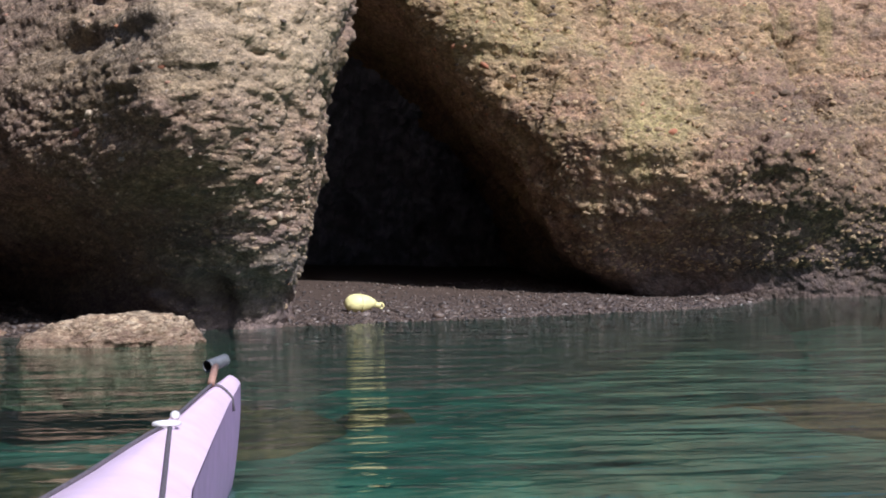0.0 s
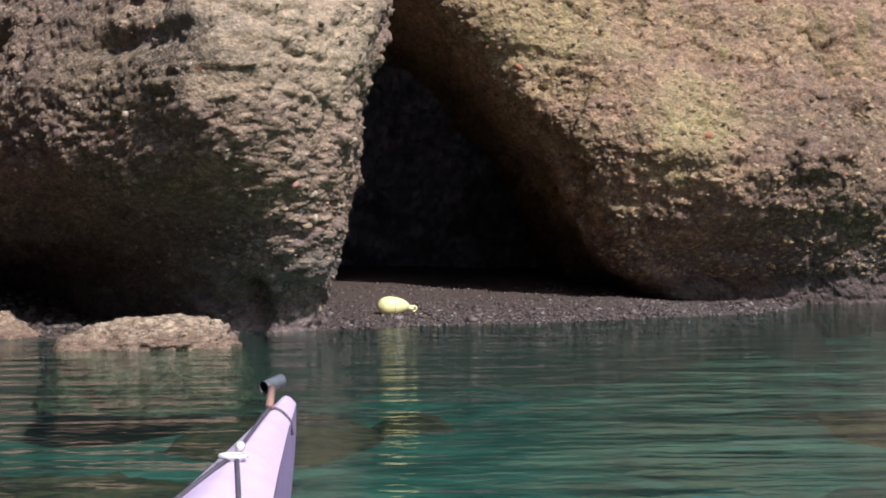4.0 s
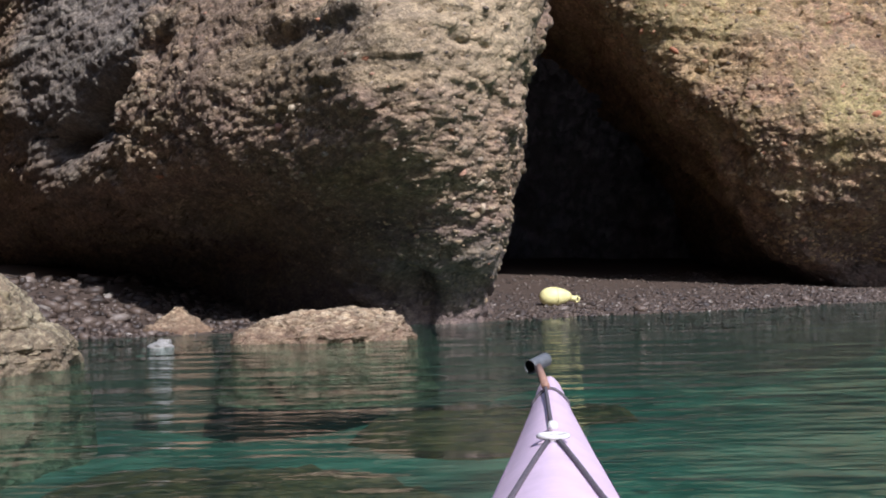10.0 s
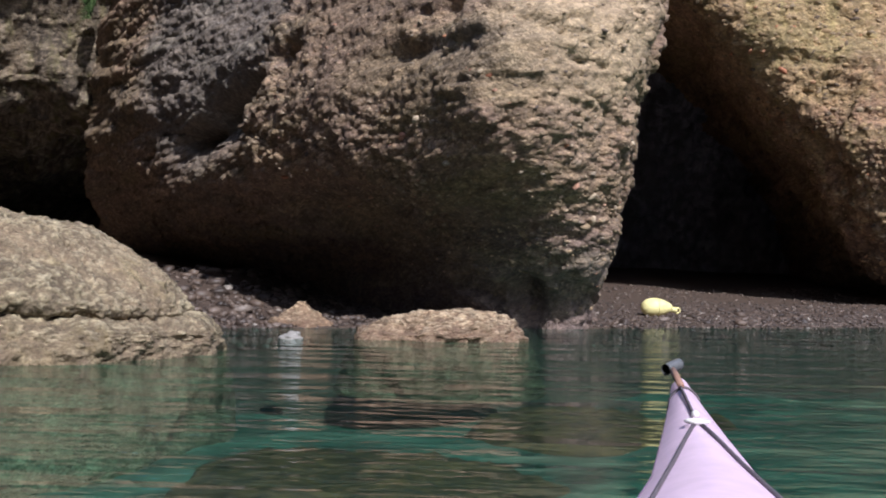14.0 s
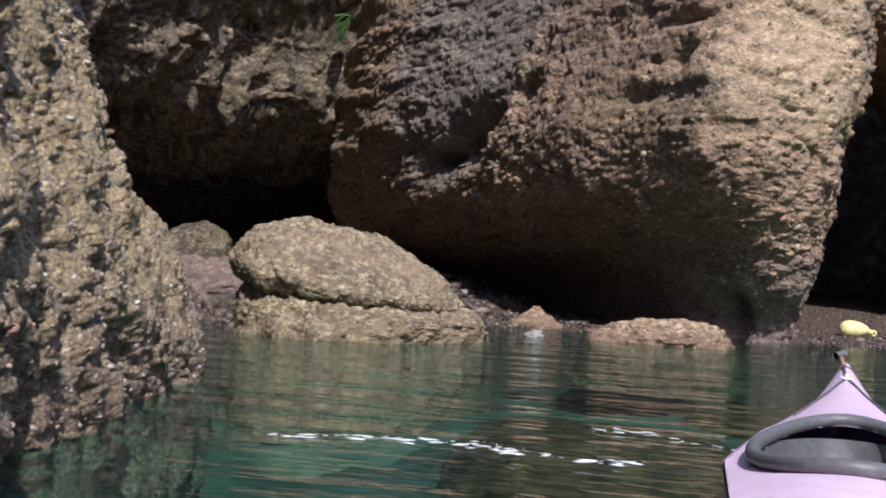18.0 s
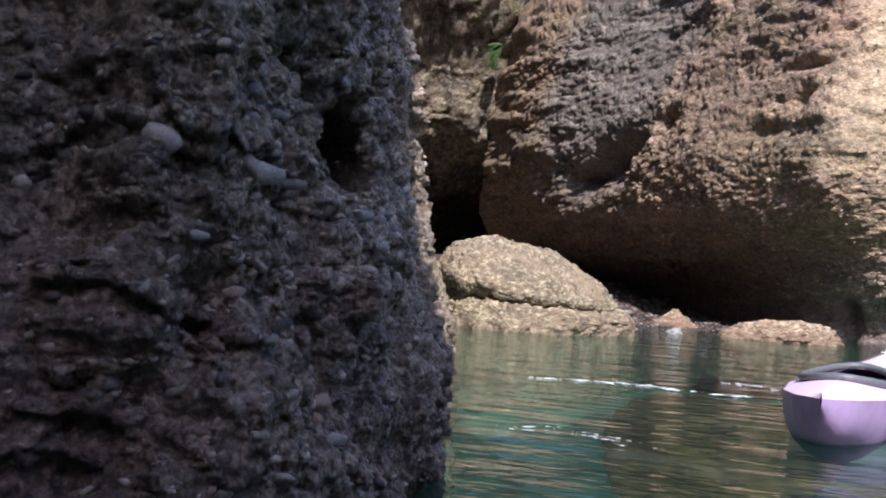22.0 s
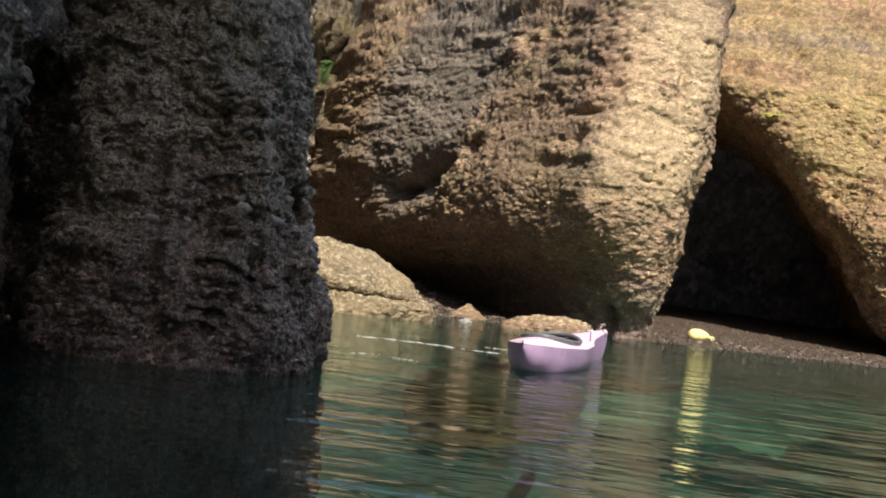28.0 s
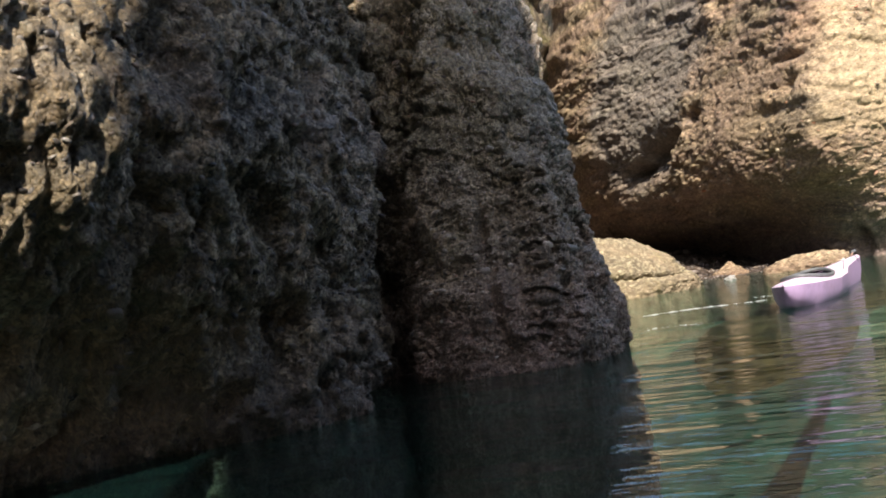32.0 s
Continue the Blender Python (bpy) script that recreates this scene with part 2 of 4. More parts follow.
def water_material():
    m, t, b = material("sea_water")
    L = t.links.new
    t.nodes.remove(b)
    out = t.nodes["Material Output"]
    pos = t.nodes.new("ShaderNodeTexCoord").outputs["Object"]
    bump = None
    for scale, stretch, strength, distance in ((0.8, 2.6, 1.0, 0.045), (4.5, 2.2, 1.0, 0.010), (17.0, 1.6, 0.7, 0.0022)):
        mp = t.nodes.new("ShaderNodeMapping")
        mp.inputs["Scale"].default_value = (1, stretch, 1)
        mp.inputs["Rotation"].default_value = (0, 0, 0.12)
        L(pos, mp.inputs[0])
        n = node(t, "ShaderNodeTexNoise", Scale=scale, Detail=2.0, Roughness=0.5, Distortion=0.4)
        L(mp.outputs[0], n.inputs["Vector"])
        nb = node(t, "ShaderNodeBump", Strength=strength, Distance=distance)
        L(n.outputs[0], nb.inputs["Height"])
        if bump:
            L(bump.outputs[0], nb.inputs["Normal"])
        bump = nb
    fres = node(t, "ShaderNodeFresnel", IOR=1.24)
    gloss = node(t, "ShaderNodeBsdfGlossy", Roughness=0.04)
    L(bump.outputs[0], fres.inputs["Normal"])
    L(bump.outputs[0], gloss.inputs["Normal"])
    see = node(t, "ShaderNodeBsdfTransparent", Color=(0.60, 0.92, 0.84, 1))
    murk = node(t, "ShaderNodeBsdfDiffuse", Color=(0.014, 0.060, 0.053, 1))
    body = node(t, "ShaderNodeMixShader", Fac=0.16)
    L(see.outputs[0], body.inputs[1])
    L(murk.outputs[0], body.inputs[2])
    both = t.nodes.new("ShaderNodeMixShader")
    L(fres.outputs[0], both.inputs[0])
    L(body.outputs[0], both.inputs[1])
    L(gloss.outputs[0], both.inputs[2])
    L(both.outputs[0], out.inputs["Surface"])
    return m


def plain_material(name, colour, rough=0.5, metal=0.0, scale=20.0, amount=0.25, bump=0.1):
    m, t, b = material(name)
    pos = t.nodes.new("ShaderNodeTexCoord").outputs["Object"]
    n = node(t, "ShaderNodeTexNoise", Scale=scale, Detail=6.0, Roughness=0.65)
    t.links.new(pos, n.inputs["Vector"])
    dark = tuple(c * (1 - amount) for c in colour)
    light = tuple(min(1.0, c * (1 + amount)) for c in colour)
    t.links.new(ramp(t, n.outputs[0], [(0.35, dark), (0.65, light)]), b.inputs["Base Color"])
    b.inputs["Roughness"].default_value, b.inputs["Metallic"].default_value = rough, metal
    if bump:
        nb = node(t, "ShaderNodeBump", Strength=bump, Distance=0.01)
        t.links.new(n.outputs[0], nb.inputs["Height"])
        t.links.new(nb.outputs[0], b.inputs["Normal"])
    return m


water_mat = water_material()
gravel_mat = plain_material("wet_brown_gravel", (0.075, 0.052, 0.038), 0.7, 0, 45, 0.75, 1.0)
bed_mat = plain_material("green_sandy_seabed", (0.075, 0.110, 0.080), 0.9, 0, 1.6, 0.55, 0.5)
white_mat = plain_material("white_quartz", (0.24, 0.23, 0.21), 0.6, 0, 20, 0.15, 0.2)
# channel colour is near black to stand in for light that deep water absorbs
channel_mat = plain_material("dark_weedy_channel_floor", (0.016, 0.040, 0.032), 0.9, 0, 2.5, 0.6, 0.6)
weed_mat = plain_material("brown_weedy_rock", (0.10, 0.040, 0.013), 0.9, 0, 6, 0.7, 0.8)


# ---------------------------------------------------------------- mesh tools
def lattice(ix, iy, iz, seed):
    h = (ix * 374761393 + iy * 668265263 + iz * 2147483647 + seed * 974634777) & 0xFFFFFFFF
    h = ((h ^ (h >> 13)) * 1274126177) & 0xFFFFFFFF
    h = ((h ^ (h >> 16)) * 2246822519) & 0xFFFFFFFF
    return ((h ^ (h >> 15)) & 0xFFFF) / 65535.0


def value_noise(p, scale, seed=0):
    q = p * scale
    i = np.floor(q).astype(np.int64)
    f = q - i
    f = f * f * (3 - 2 * f)
    out = 0
    for dx in (0, 1):
        for dy in (0, 1):
            for dz in (0, 1):
                w = np.abs(1 - dx - f[:, 0]) * np.abs(1 - dy - f[:, 1]) * np.abs(1 - dz - f[:, 2])
                out = out + w * lattice(i[:, 0] + dx, i[:, 1] + dy, i[:, 2] + dz, seed)
    return out * 2 - 1


def fbm(p, scale, octaves=4, gain=0.5, seed=0):
    out, amp = 0, 1.0
    for o in range(octaves):
        out = out + amp * value_noise(p, scale * 2 ** o, seed + o)
        amp *= gain
    return out


def cells(p, scale, seed=0, squash=1.0):
    """Nearest random point of a cell grid: its distance in cells and its random number."""
    q = p * scale * np.array([1, 1, squash])
    i = np.floor(q).astype(np.int64)
    best, num = np.full(len(p), 9.0), np.zeros(len(p))
    for dx in (-1, 0, 1):
        for dy in (-1, 0, 1):
            for dz in (-1, 0, 1):
                c = i + np.array([dx, dy, dz])
                r = [lattice(c[:, 0], c[:, 1], c[:, 2], seed + k) for k in range(4)]
                d = np.sqrt(sum((c[:, k] + 0.1 + 0.8 * r[k] - q[:, k]) ** 2 for k in range(3)))
                near = d < best
                best, num = np.where(near, d, best), np.where(near, r[3], num)
    return best, num


def spline(a, n, closed=False):
    """Catmull-Rom along axis 0 of a, n samples."""
    k = len(a)
    u = np.linspace(0, k if closed else k - 1, n, endpoint=not closed)
    i = np.minimum(u.astype(int), k - 1 if closed else k - 2)
    f = (u - i).reshape(-1, *([1] * (a.ndim - 1)))
    at = (lambda j: a[j % k]) if closed else (lambda j: a[np.clip(j, 0, k - 1)])
    p0, p1, p2, p3 = at(i - 1), at(i), at(i + 1), at(i + 2)
    return 0.5 * (2 * p1 + (p2 - p0) * f + (2 * p0 - 5 * p1 + 4 * p2 - p3) * f ** 2 + (3 * p1 - p0 - 3 * p2 + p3) * f ** 3)


def grid_normals(g, closed):
    du = np.roll(g, -1, 1) - np.roll(g, 1, 1) if closed else np.gradient(g, axis=1)
    dv = np.gradient(g, axis=0)
    n = np.cross(du, dv)
    return n / np.maximum(np.linalg.norm(n, axis=2, keepdims=True), 1e-9)


def cobbles(p, size, seed, squash=1.0, share=1.0):
    """Half-buried round stones: their height (0 to 1) and their tint."""
    d, num = cells(p, 1 / size, seed, squash)
    radius = 0.35 + 0.4 * num
    dome = np.sqrt(np.clip(1 - (d / radius) ** 2, 0, 1)) * (num < share)
    return dome, num


def drawn_out(p, long):
    """Beds and stones run long where the face turns away, past a given y."""
    w = p.copy()
    if long:
        w[:, 1] = np.where(p[:, 1] > long[0], long[0] + (p[:, 1] - long[0]) * long[1], p[:, 1])
        w[:, 0] = np.where(p[:, 0] < long[2], long[2] + (p[:, 0] - long[2]) * long[1], p[:, 0])
    return w


def sheet(levels, nu, nv, closed=False, big=0.25, rough=1.0, stone=(0.16, 0.06), seed=1, dents=(), squash=1.5, coarse=None, ridge=0.28, ledge=0.0, flute=0.0, pits=0, blocks=(), long=None, fine_rows=None, snap=False, pushes=()):
    """A rock face through the points of levels (a row of x, y at each height), with ledges, hollows and half-buried stones."""
    ctrl = np.array([[(x, y, z) for x, y in row] for z, row in levels], float)
    g = spline(ctrl, nv)
    g = np.swapaxes(spline(np.swapaxes(g, 0, 1), nu if closed else 4 * nu, closed), 0, 1)
    if not closed:
        # even columns along the face, fewer where it is far from view
        mid = g[len(g) // 2]
        run = np.linalg.norm(np.diff(mid, axis=0), axis=1) + 1e-6
        if coarse:
            run = run * coarse(mid[1:])
        run = np.concatenate([[0], np.cumsum(run)])
        pick = np.interp(np.linspace(0, run[-1], nu), run, np.arange(len(run)))
        low = np.minimum(pick.astype(int), len(run) - 2)
        f = (pick - low)[None, :, None]
        g = g[:, low] * (1 - f) + g[:, low + 1] * f
        tall = np.linalg.norm(np.diff(g, axis=0), axis=2).mean(1) + 1e-6
        if fine_rows or tall.max() > 2.5 * tall.min():
            z = g[1:, :, 2].mean(1)
            run = np.concatenate([[0], np.cumsum(tall * (fine_rows(z) if fine_rows else np.where(z > 6.0, 0.35, np.where(z < -0.3, 0.3, 1.0))))])
            pick = np.interp(np.linspace(0, run[-1], nv), run, np.arange(len(run)))
            low = np.minimum(pick.astype(int), len(run) - 2)
            f = (pick - low)[:, None, None]
            g = g[low] * (1 - f) + g[low + 1] * f
    n = grid_normals(g, closed)
    p, nn = g.reshape(-1, 3), n.reshape(-1, 3)
    w = drawn_out(p, long)
    off = big * fbm(w, 0.55, 3, 0.5, seed) * 0.7 + big * ridge * (1 - 2 * np.abs(fbm(w * np.array([1, 1, 1.2]), 1.5, 4, 0.6, seed + 9)))
    if ledge:
        # beds that dip a little and weather back unevenly
        q = np.stack([w[:, 0] * 0.5, w[:, 1] * 0.5, (p[:, 2] + 0.16 * p[:, 0]) * 2.6], 1)
        off = off + ledge * fbm(q, 1.0, 4, 0.55, seed + 13) * np.clip(0.6 + fbm(p, 0.5, 2, 0.5, seed + 14), 0.1, 1.3)
    if flute:
        # upright clefts and knobs
        off = off + flute * (0.5 - np.abs(fbm(p * np.array([1, 1, 0.45]), 2.2, 4, 0.6, seed + 15)))
    for size, depth in blocks:
        # broken blocks that stand out unevenly, more so in some stretches
        q = w + size * 0.35 * np.stack([fbm(w, 1.1 / size, 2, 0.5, seed + 80 + k) for k in range(3)], 1)
        d, num = cells(q, 1 / size, seed + 17, 1.7)
        off = off + depth * (num - 0.5) * np.clip(0.75 + 0.9 * fbm(p, 0.35 / size, 2, 0.5, seed + 18), 0.15, 1.6)
    if pits:
        d, num = cells(w, 1.6, seed + 16, 1.4)
        off = off - 0.14 * np.exp(-(d / (0.08 + 0.12 * num)) ** 2) * (num > 1 - pits)
    for x, y, z, r, rz, depth in dents:
        if snap:
            x, y, z = p[np.argmin(((p - np.array([x, y, z])) ** 2).sum(1))]
        d = ((p[:, 0] - x) ** 2 + (p[:, 1] - y) ** 2) / r ** 2 + (p[:, 2] - z) ** 2 / rz ** 2
        off = off - depth * np.exp(-d)
    p = p + nn * off[:, None]
    for x, y, z, r, rz, way in pushes:
        # deep holes driven in along a given way
        d = ((p[:, 0] - x) ** 2 + (p[:, 1] - y) ** 2) / r ** 2 + (p[:, 2] - z) ** 2 / rz ** 2
        p = p + np.exp(-d * d)[:, None] * np.array(way)
    g = p.reshape(g.shape)
    nn = grid_normals(g, closed).reshape(-1, 3)
    w = drawn_out(p, long)
    d1, r1 = cobbles(w, stone[0], seed + 20, squash, 0.75)
    d2, r2 = cobbles(w, stone[1], seed + 40, squash, 0.9)
    fine = fbm(w, 1.2 / stone[1], 2, 0.5, seed + 60)
    patch = np.clip(0.55 + 0.8 * fbm(w, 0.9, 3, 0.5, seed + 70), 0.1, 1.2)
    p = p + nn * (rough * (0.26 * stone[0] * d1 * patch + 0.30 * stone[1] * d2 + 0.12 * stone[1] * fine))[:, None]
    tint = np.where(d1 * patch > 0.35, 0.25 + 0.75 * r1, np.where(d2 > 0.3, 0.15 + 0.7 * r2, 0.12)) + 0.08 * fine
    return p, np.clip(tint, 0, 1), nu, nv, closed


def sheet_mesh(name, data, cap=False, top=None):
    p, tint, nu, nv, closed = data
    i = np.arange(nu * nv).reshape(nv, nu)
    if closed:
        i = np.concatenate([i, i[:, :1]], 1)
    q = np.stack([i[:-1, :-1], i[:-1, 1:], i[1:, 1:], i[1:, :-1]], -1).reshape(-1, 4)
    faces = q.tolist()
    me = bpy.data.meshes.new(name)
    verts = p.tolist()
    if cap:
        verts.append(p[-nu:].mean(0).tolist())
        faces += [(int(i[-1, k]), int(i[-1, (k + 1) % nu]), len(verts) - 1) for k in range(nu)]
        tint = np.append(tint, tint[-1])
    if top:
        # the ground on top, running back from the rim
        rim = p[-nu:]
        first = len(verts)
        verts += (rim + (np.array(top) - rim) * 0.92).tolist()
        faces += [(int(i[-1, k]), int(i[-1, k + 1]), first + k + 1, first + k) for k in range(nu - 1)]
        tint = np.append(tint, tint[-nu:])
    me.from_pydata(verts, [], faces)
    me.attributes.new("tint", "FLOAT", "POINT").data.foreach_set("value", tint.astype(np.float32))
    me.polygons.foreach_set("use_smooth", np.ones(len(faces), bool))
    me.update()
    return me


def rock(name, data, mat, label, category="rock", kind="", cap=False, top=None):
    me = sheet_mesh(name, data, cap, top)
    me.materials.append(mat)
    return tagged(new(name, me), label, category, kind=kind)


# ---------------------------------------------------------------- sea, bed, beach
def flat_grid(name, x0, x1, y0, y1, step, height, mat, label, category, kind="structure"):
    xs, ys = np.arange(x0, x1 + step / 2, step), np.arange(y0, y1 + step / 2, step)
    X, Y = np.meshgrid(xs, ys)
    p = np.stack([X.ravel(), Y.ravel(), np.zeros(X.size)], 1)
    p[:, 2] = height(p)
    return rock(name, (p, np.full(len(p), 0.5), len(xs), len(ys), False), mat, label, category, kind)


def shore(x):
    """The waterline's y at x, along the cave beach."""
    return np.interp(x, [-9, -6.5, -5, -3.4, -1.2, 0, 1.5, 3.5, 5, 6.2, 7.5, 14], [8.2, 9.0, 13.5, 14.2, 15.2, 15.8, 16.5, 17.7, 19.0, 21.0, 24.5, 26.0])


def beach_height(p):
    up = p[:, 1] - shore(p[:, 0])
    z = np.where(up > 0, 0.022 * up + 0.03 * np.clip(up - 4, 0, 20), 0.45 * up)
    z = z + 0.03 * fbm(p, 0.8, 3, 0.5, 5) * np.clip(up + 0.5, 0, 1)
    return np.maximum(z, -1.7) + 0.006 * fbm(p, 9.0, 2, 0.6, 6)


def shelf_edge(p):
    return 7.9 + 0.25 * np.sin(p[:, 0] * 0.9) + 0.25 * fbm(p, 0.8, 3, 0.5, 8)


def bed_height(p):
    """A shallow sandy shelf off the beaches, falling away into the channel."""
    return -0.62 - 2.2 * np.clip((shelf_edge(p) - p[:, 1]) / 3.0, 0, 1) ** 0.7 + 0.14 * fbm(p, 0.5, 4, 0.5, 3)


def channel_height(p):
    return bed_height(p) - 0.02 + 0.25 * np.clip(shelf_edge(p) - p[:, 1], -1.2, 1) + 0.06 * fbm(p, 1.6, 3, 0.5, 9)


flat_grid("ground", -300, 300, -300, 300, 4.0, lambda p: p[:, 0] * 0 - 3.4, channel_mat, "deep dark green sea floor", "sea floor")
flat_grid("seabed", -14, 14, -16, 24, 0.2, bed_height, bed_mat, "pale green sand and stone sea floor", "sea floor")
flat_grid("channel_bed", -14, 14, -16, 10.0, 0.2, channel_height, channel_mat, "channel floor, coloured dark for the light lost in deep water", "sea floor")
beach = flat_grid("beach", -20, 16, 7, 36, 0.1, beach_height, gravel_mat, "dark wet gravel beach inside the cave", "beach")
sea = flat_grid("water", -300, 300, -300, 300, 10.0, lambda p: p[:, 0] * 0, water_mat, "calm clear green sea water with small ripples", "water")

# ---------------------------------------------------------------- cliffs
pillar_rows = []
pillar_rows.append((-1.8, [(-13.0, 33), (-11.6, 29.5), (-8.6, 25.8), (-6.9, 23.2), (-4.9, 20.2), (-2.7, 15.9), (-1.72, 15.0), (-1.22, 15.7), (-1.2, 18), (-1.6, 23), (-2, 34)]))
pillar_rows.append((0.1, [(-13.0, 33), (-11.6, 29.5), (-8.6, 25.8), (-6.9, 23.2), (-4.9, 20.2), (-2.7, 15.8), (-1.65, 14.8), (-1.16, 15.4), (-1.2, 18), (-1.6, 23), (-2, 34)]))
pillar_rows.append((0.7, [(-12.9, 32.5), (-11.4, 29), (-8.4, 25.2), (-6.5, 22.3), (-4.5, 19.3), (-2.45, 15.1), (-1.5, 14.25), (-1.0, 15.0), (-1.1, 18), (-1.5, 23), (-2, 34)]))
pillar_rows.append((1.25, [(-12.5, 31), (-10.8, 27.6), (-7.6, 22.6), (-5.4, 18.6), (-3.5, 15.7), (-2.15, 13.95), (-1.38, 13.8), (-0.88, 14.8), (-0.9, 18), (-1.4, 23), (-2, 34)]))
pillar_rows.append((1.8, [(-12.2, 30), (-10.2, 26), (-6.8, 19.9), (-4.75, 16.5), (-3.15, 14.4), (-2.05, 13.1), (-1.28, 13.55), (-0.76, 14.7), (-0.8, 18), (-1.3, 23), (-2, 34)]))
pillar_rows.append((2.5, [(-11.8, 28.2), (-9.3, 23.6), (-6.4, 18.9), (-4.65, 16.2), (-3.1, 14.3), (-2.0, 12.95), (-1.2, 13.5), (-0.66, 14.6), (-0.75, 18), (-1.3, 23), (-2, 34)]))
pillar_rows.append((3.4, [(-11.6, 27.6), (-9.0, 23.0), (-6.6, 19.3), (-4.8, 16.8), (-3.2, 14.8), (-2.0, 13.3), (-1.1, 13.7), (-0.5, 14.7), (-0.6, 18), (-1.3, 23), (-2, 34)]))
pillar_rows.append((5.0, [(-11.5, 27.8), (-9.1, 23.6), (-6.8, 20.4), (-5.0, 18.0), (-3.3, 15.8), (-2.0, 14.1), (-1.0, 14.1), (-0.40, 14.9), (-0.5, 18), (-1.2, 23), (-2, 34)]))
pillar_rows.append((9.0, [(-11.4, 29), (-9.4, 26), (-7.2, 23.2), (-5.4, 20.4), (-3.5, 18.0), (-2.1, 16.2), (-1.0, 15.8), (-0.2, 16.2), (-0.3, 19), (-1.0, 24), (-2, 34)]))
pillar_data = sheet(pillar_rows, 760, 340, big=0.14, ridge=0.1, ledge=0.10, pits=0.1, rough=0.6, blocks=((0.55, 0.10), (0.24, 0.05), (0.11, 0.03)), long=(17.5, 0.5, -5.2), stone=(0.24, 0.09), seed=3, squash=2.6, coarse=lambda q: np.where(((q[:, 0] > -1.4) & (q[:, 1] > 17)) | (q[:, 1] > 28), 0.2, 1.0), dents=[
    (-2.5, 13.9, 3.22, 0.2, 0.13, 0.4), (-1.95, 13.9, 3.85, 0.22, 0.11, 0.4), (-6.3, 18.9, 2.7, 0.8, 0.28, 1.0), (-5.7, 18.0, 3.05, 0.6, 0.16, 0.7), (-7.2, 20.0, 2.45, 0.7, 0.2, 0.7), (-2.6, 14.0, 3.75, 0.5, 0.08, 0.2),
    (-5.2, 17.0, 3.35, 0.4, 0.15, 0.35), (-1.8, 14.7, 0.35, 0.18, 0.6, 0.5), (-4.4, 16.2, 1.2, 1.2, 0.3, 0.3), (-3.0, 14.4, 2.85, 0.7, 0.12, 0.15), (-1.5, 13.4, 2.3, 0.12, 0.12, 0.15), (-0.9, 14.0, 4.2, 0.10, 1.2, 0.22), (-1.05, 13.8, 2.0, 0.07, 0.5, 0.12)])
pillar = rock("sea_cliff_pillar", pillar_data, rock_tan, "tan conglomerate sea cliff full of embedded cobbles", "cliff", top=(-6, 34, 11))

wall_rows = []
wall_rows.append((-1.8, [(5.0, 34), (5.2, 27), (5.6, 23.6), (6.6, 23.3), (8.0, 23.3), (9.8, 23.4), (13, 22), (18, 14), (20, 4)]))
wall_rows.append((0.1, [(4.6, 34), (4.6, 26), (4.8, 23.4), (6.0, 23.2), (8.0, 23.1), (9.8, 23.2), (13, 22), (18, 14), (20, 4)]))
wall_rows.append((0.7, [(4.2, 34), (4.0, 26), (3.95, 23.0), (5.0, 22.9), (7.6, 22.8), (9.4, 23.0), (13, 22), (18, 14), (20, 4)]))
wall_rows.append((1.5, [(4.0, 34), (3.6, 26), (3.35, 22.6), (4.4, 21.95), (7.4, 21.9), (9.2, 22.6), (13, 22), (18, 14), (20, 4)]))
wall_rows.append((2.4, [(3.6, 34), (3.1, 26), (2.8, 22.5), (4.1, 21.4), (7.2, 21.4), (8.8, 22.5), (13, 22), (18, 14), (20, 4)]))
wall_rows.append((3.2, [(3.0, 34), (2.4, 26), (2.12, 22.6), (3.5, 21.7), (7.0, 21.8), (8.2, 22.9), (13, 22.3), (18, 14), (20, 4)]))
wall_rows.append((4.2, [(2.0, 34), (1.65, 26), (1.3, 22.6), (3.0, 22.1), (6.8, 22.4), (7.8, 23.4), (13, 22.6), (18, 14), (20, 4)]))
wall_rows.append((5.2, [(0.5, 34), (0.45, 26), (0.42, 22.2), (2.5, 22.3), (6.6, 22.9), (7.6, 23.8), (13, 23), (18, 15), (20, 5)]))
wall_rows.append((6.5, [(-2, 34), (-1.6, 26), (-1.6, 22.0), (2.0, 22.6), (6.2, 23.6), (7.6, 24.6), (13, 24), (18, 16), (20, 6)]))
wall_rows.append((10.0, [(-4, 34), (-4, 28), (-3, 24), (2.0, 24.6), (6.2, 25.6), (7.6, 26.6), (13, 26), (18, 18), (20, 8)]))
wall_data = sheet(wall_rows, 560, 300, big=0.22, ridge=0.15, ledge=0.07, pits=0.06, rough=0.7, blocks=((0.8, 0.16), (0.32, 0.08), (0.15, 0.035)), stone=(0.2, 0.085), seed=11, squash=1.4, coarse=lambda q: np.where((q[:, 0] > 10.5) | (q[:, 1] > 24), 0.2, 1.0), dents=[(2.35, 22.4, 3.3, 0.16, 0.5, 0.4), (2.9, 22.3, 2.5, 0.3, 0.5, 0.35), (8.0, 22.8, 3.4, 0.35, 0.3, 0.4), (7.6, 23.2, 4.3, 0.3, 0.6, 0.3), (8.8, 22.5, 2.6, 0.3, 0.25, 0.35), (6.0, 21.4, 1.25, 1.2, 0.15, 0.2), (6.6, 21.6, 2.0, 0.3, 0.16, 0.25), (4.4, 22.0, 1.0, 0.5, 0.12, 0.25), (2.75, 22.3, 3.0, 0.2, 0.55, 0.25), (5.6, 22.1, 0.95, 0.8, 0.14, 0.3)])
right = rock("sea_cliff_wall", wall_data, rock_right, "ochre conglomerate cliff overhanging a cave mouth", "cliff", top=(16, 36, 12))

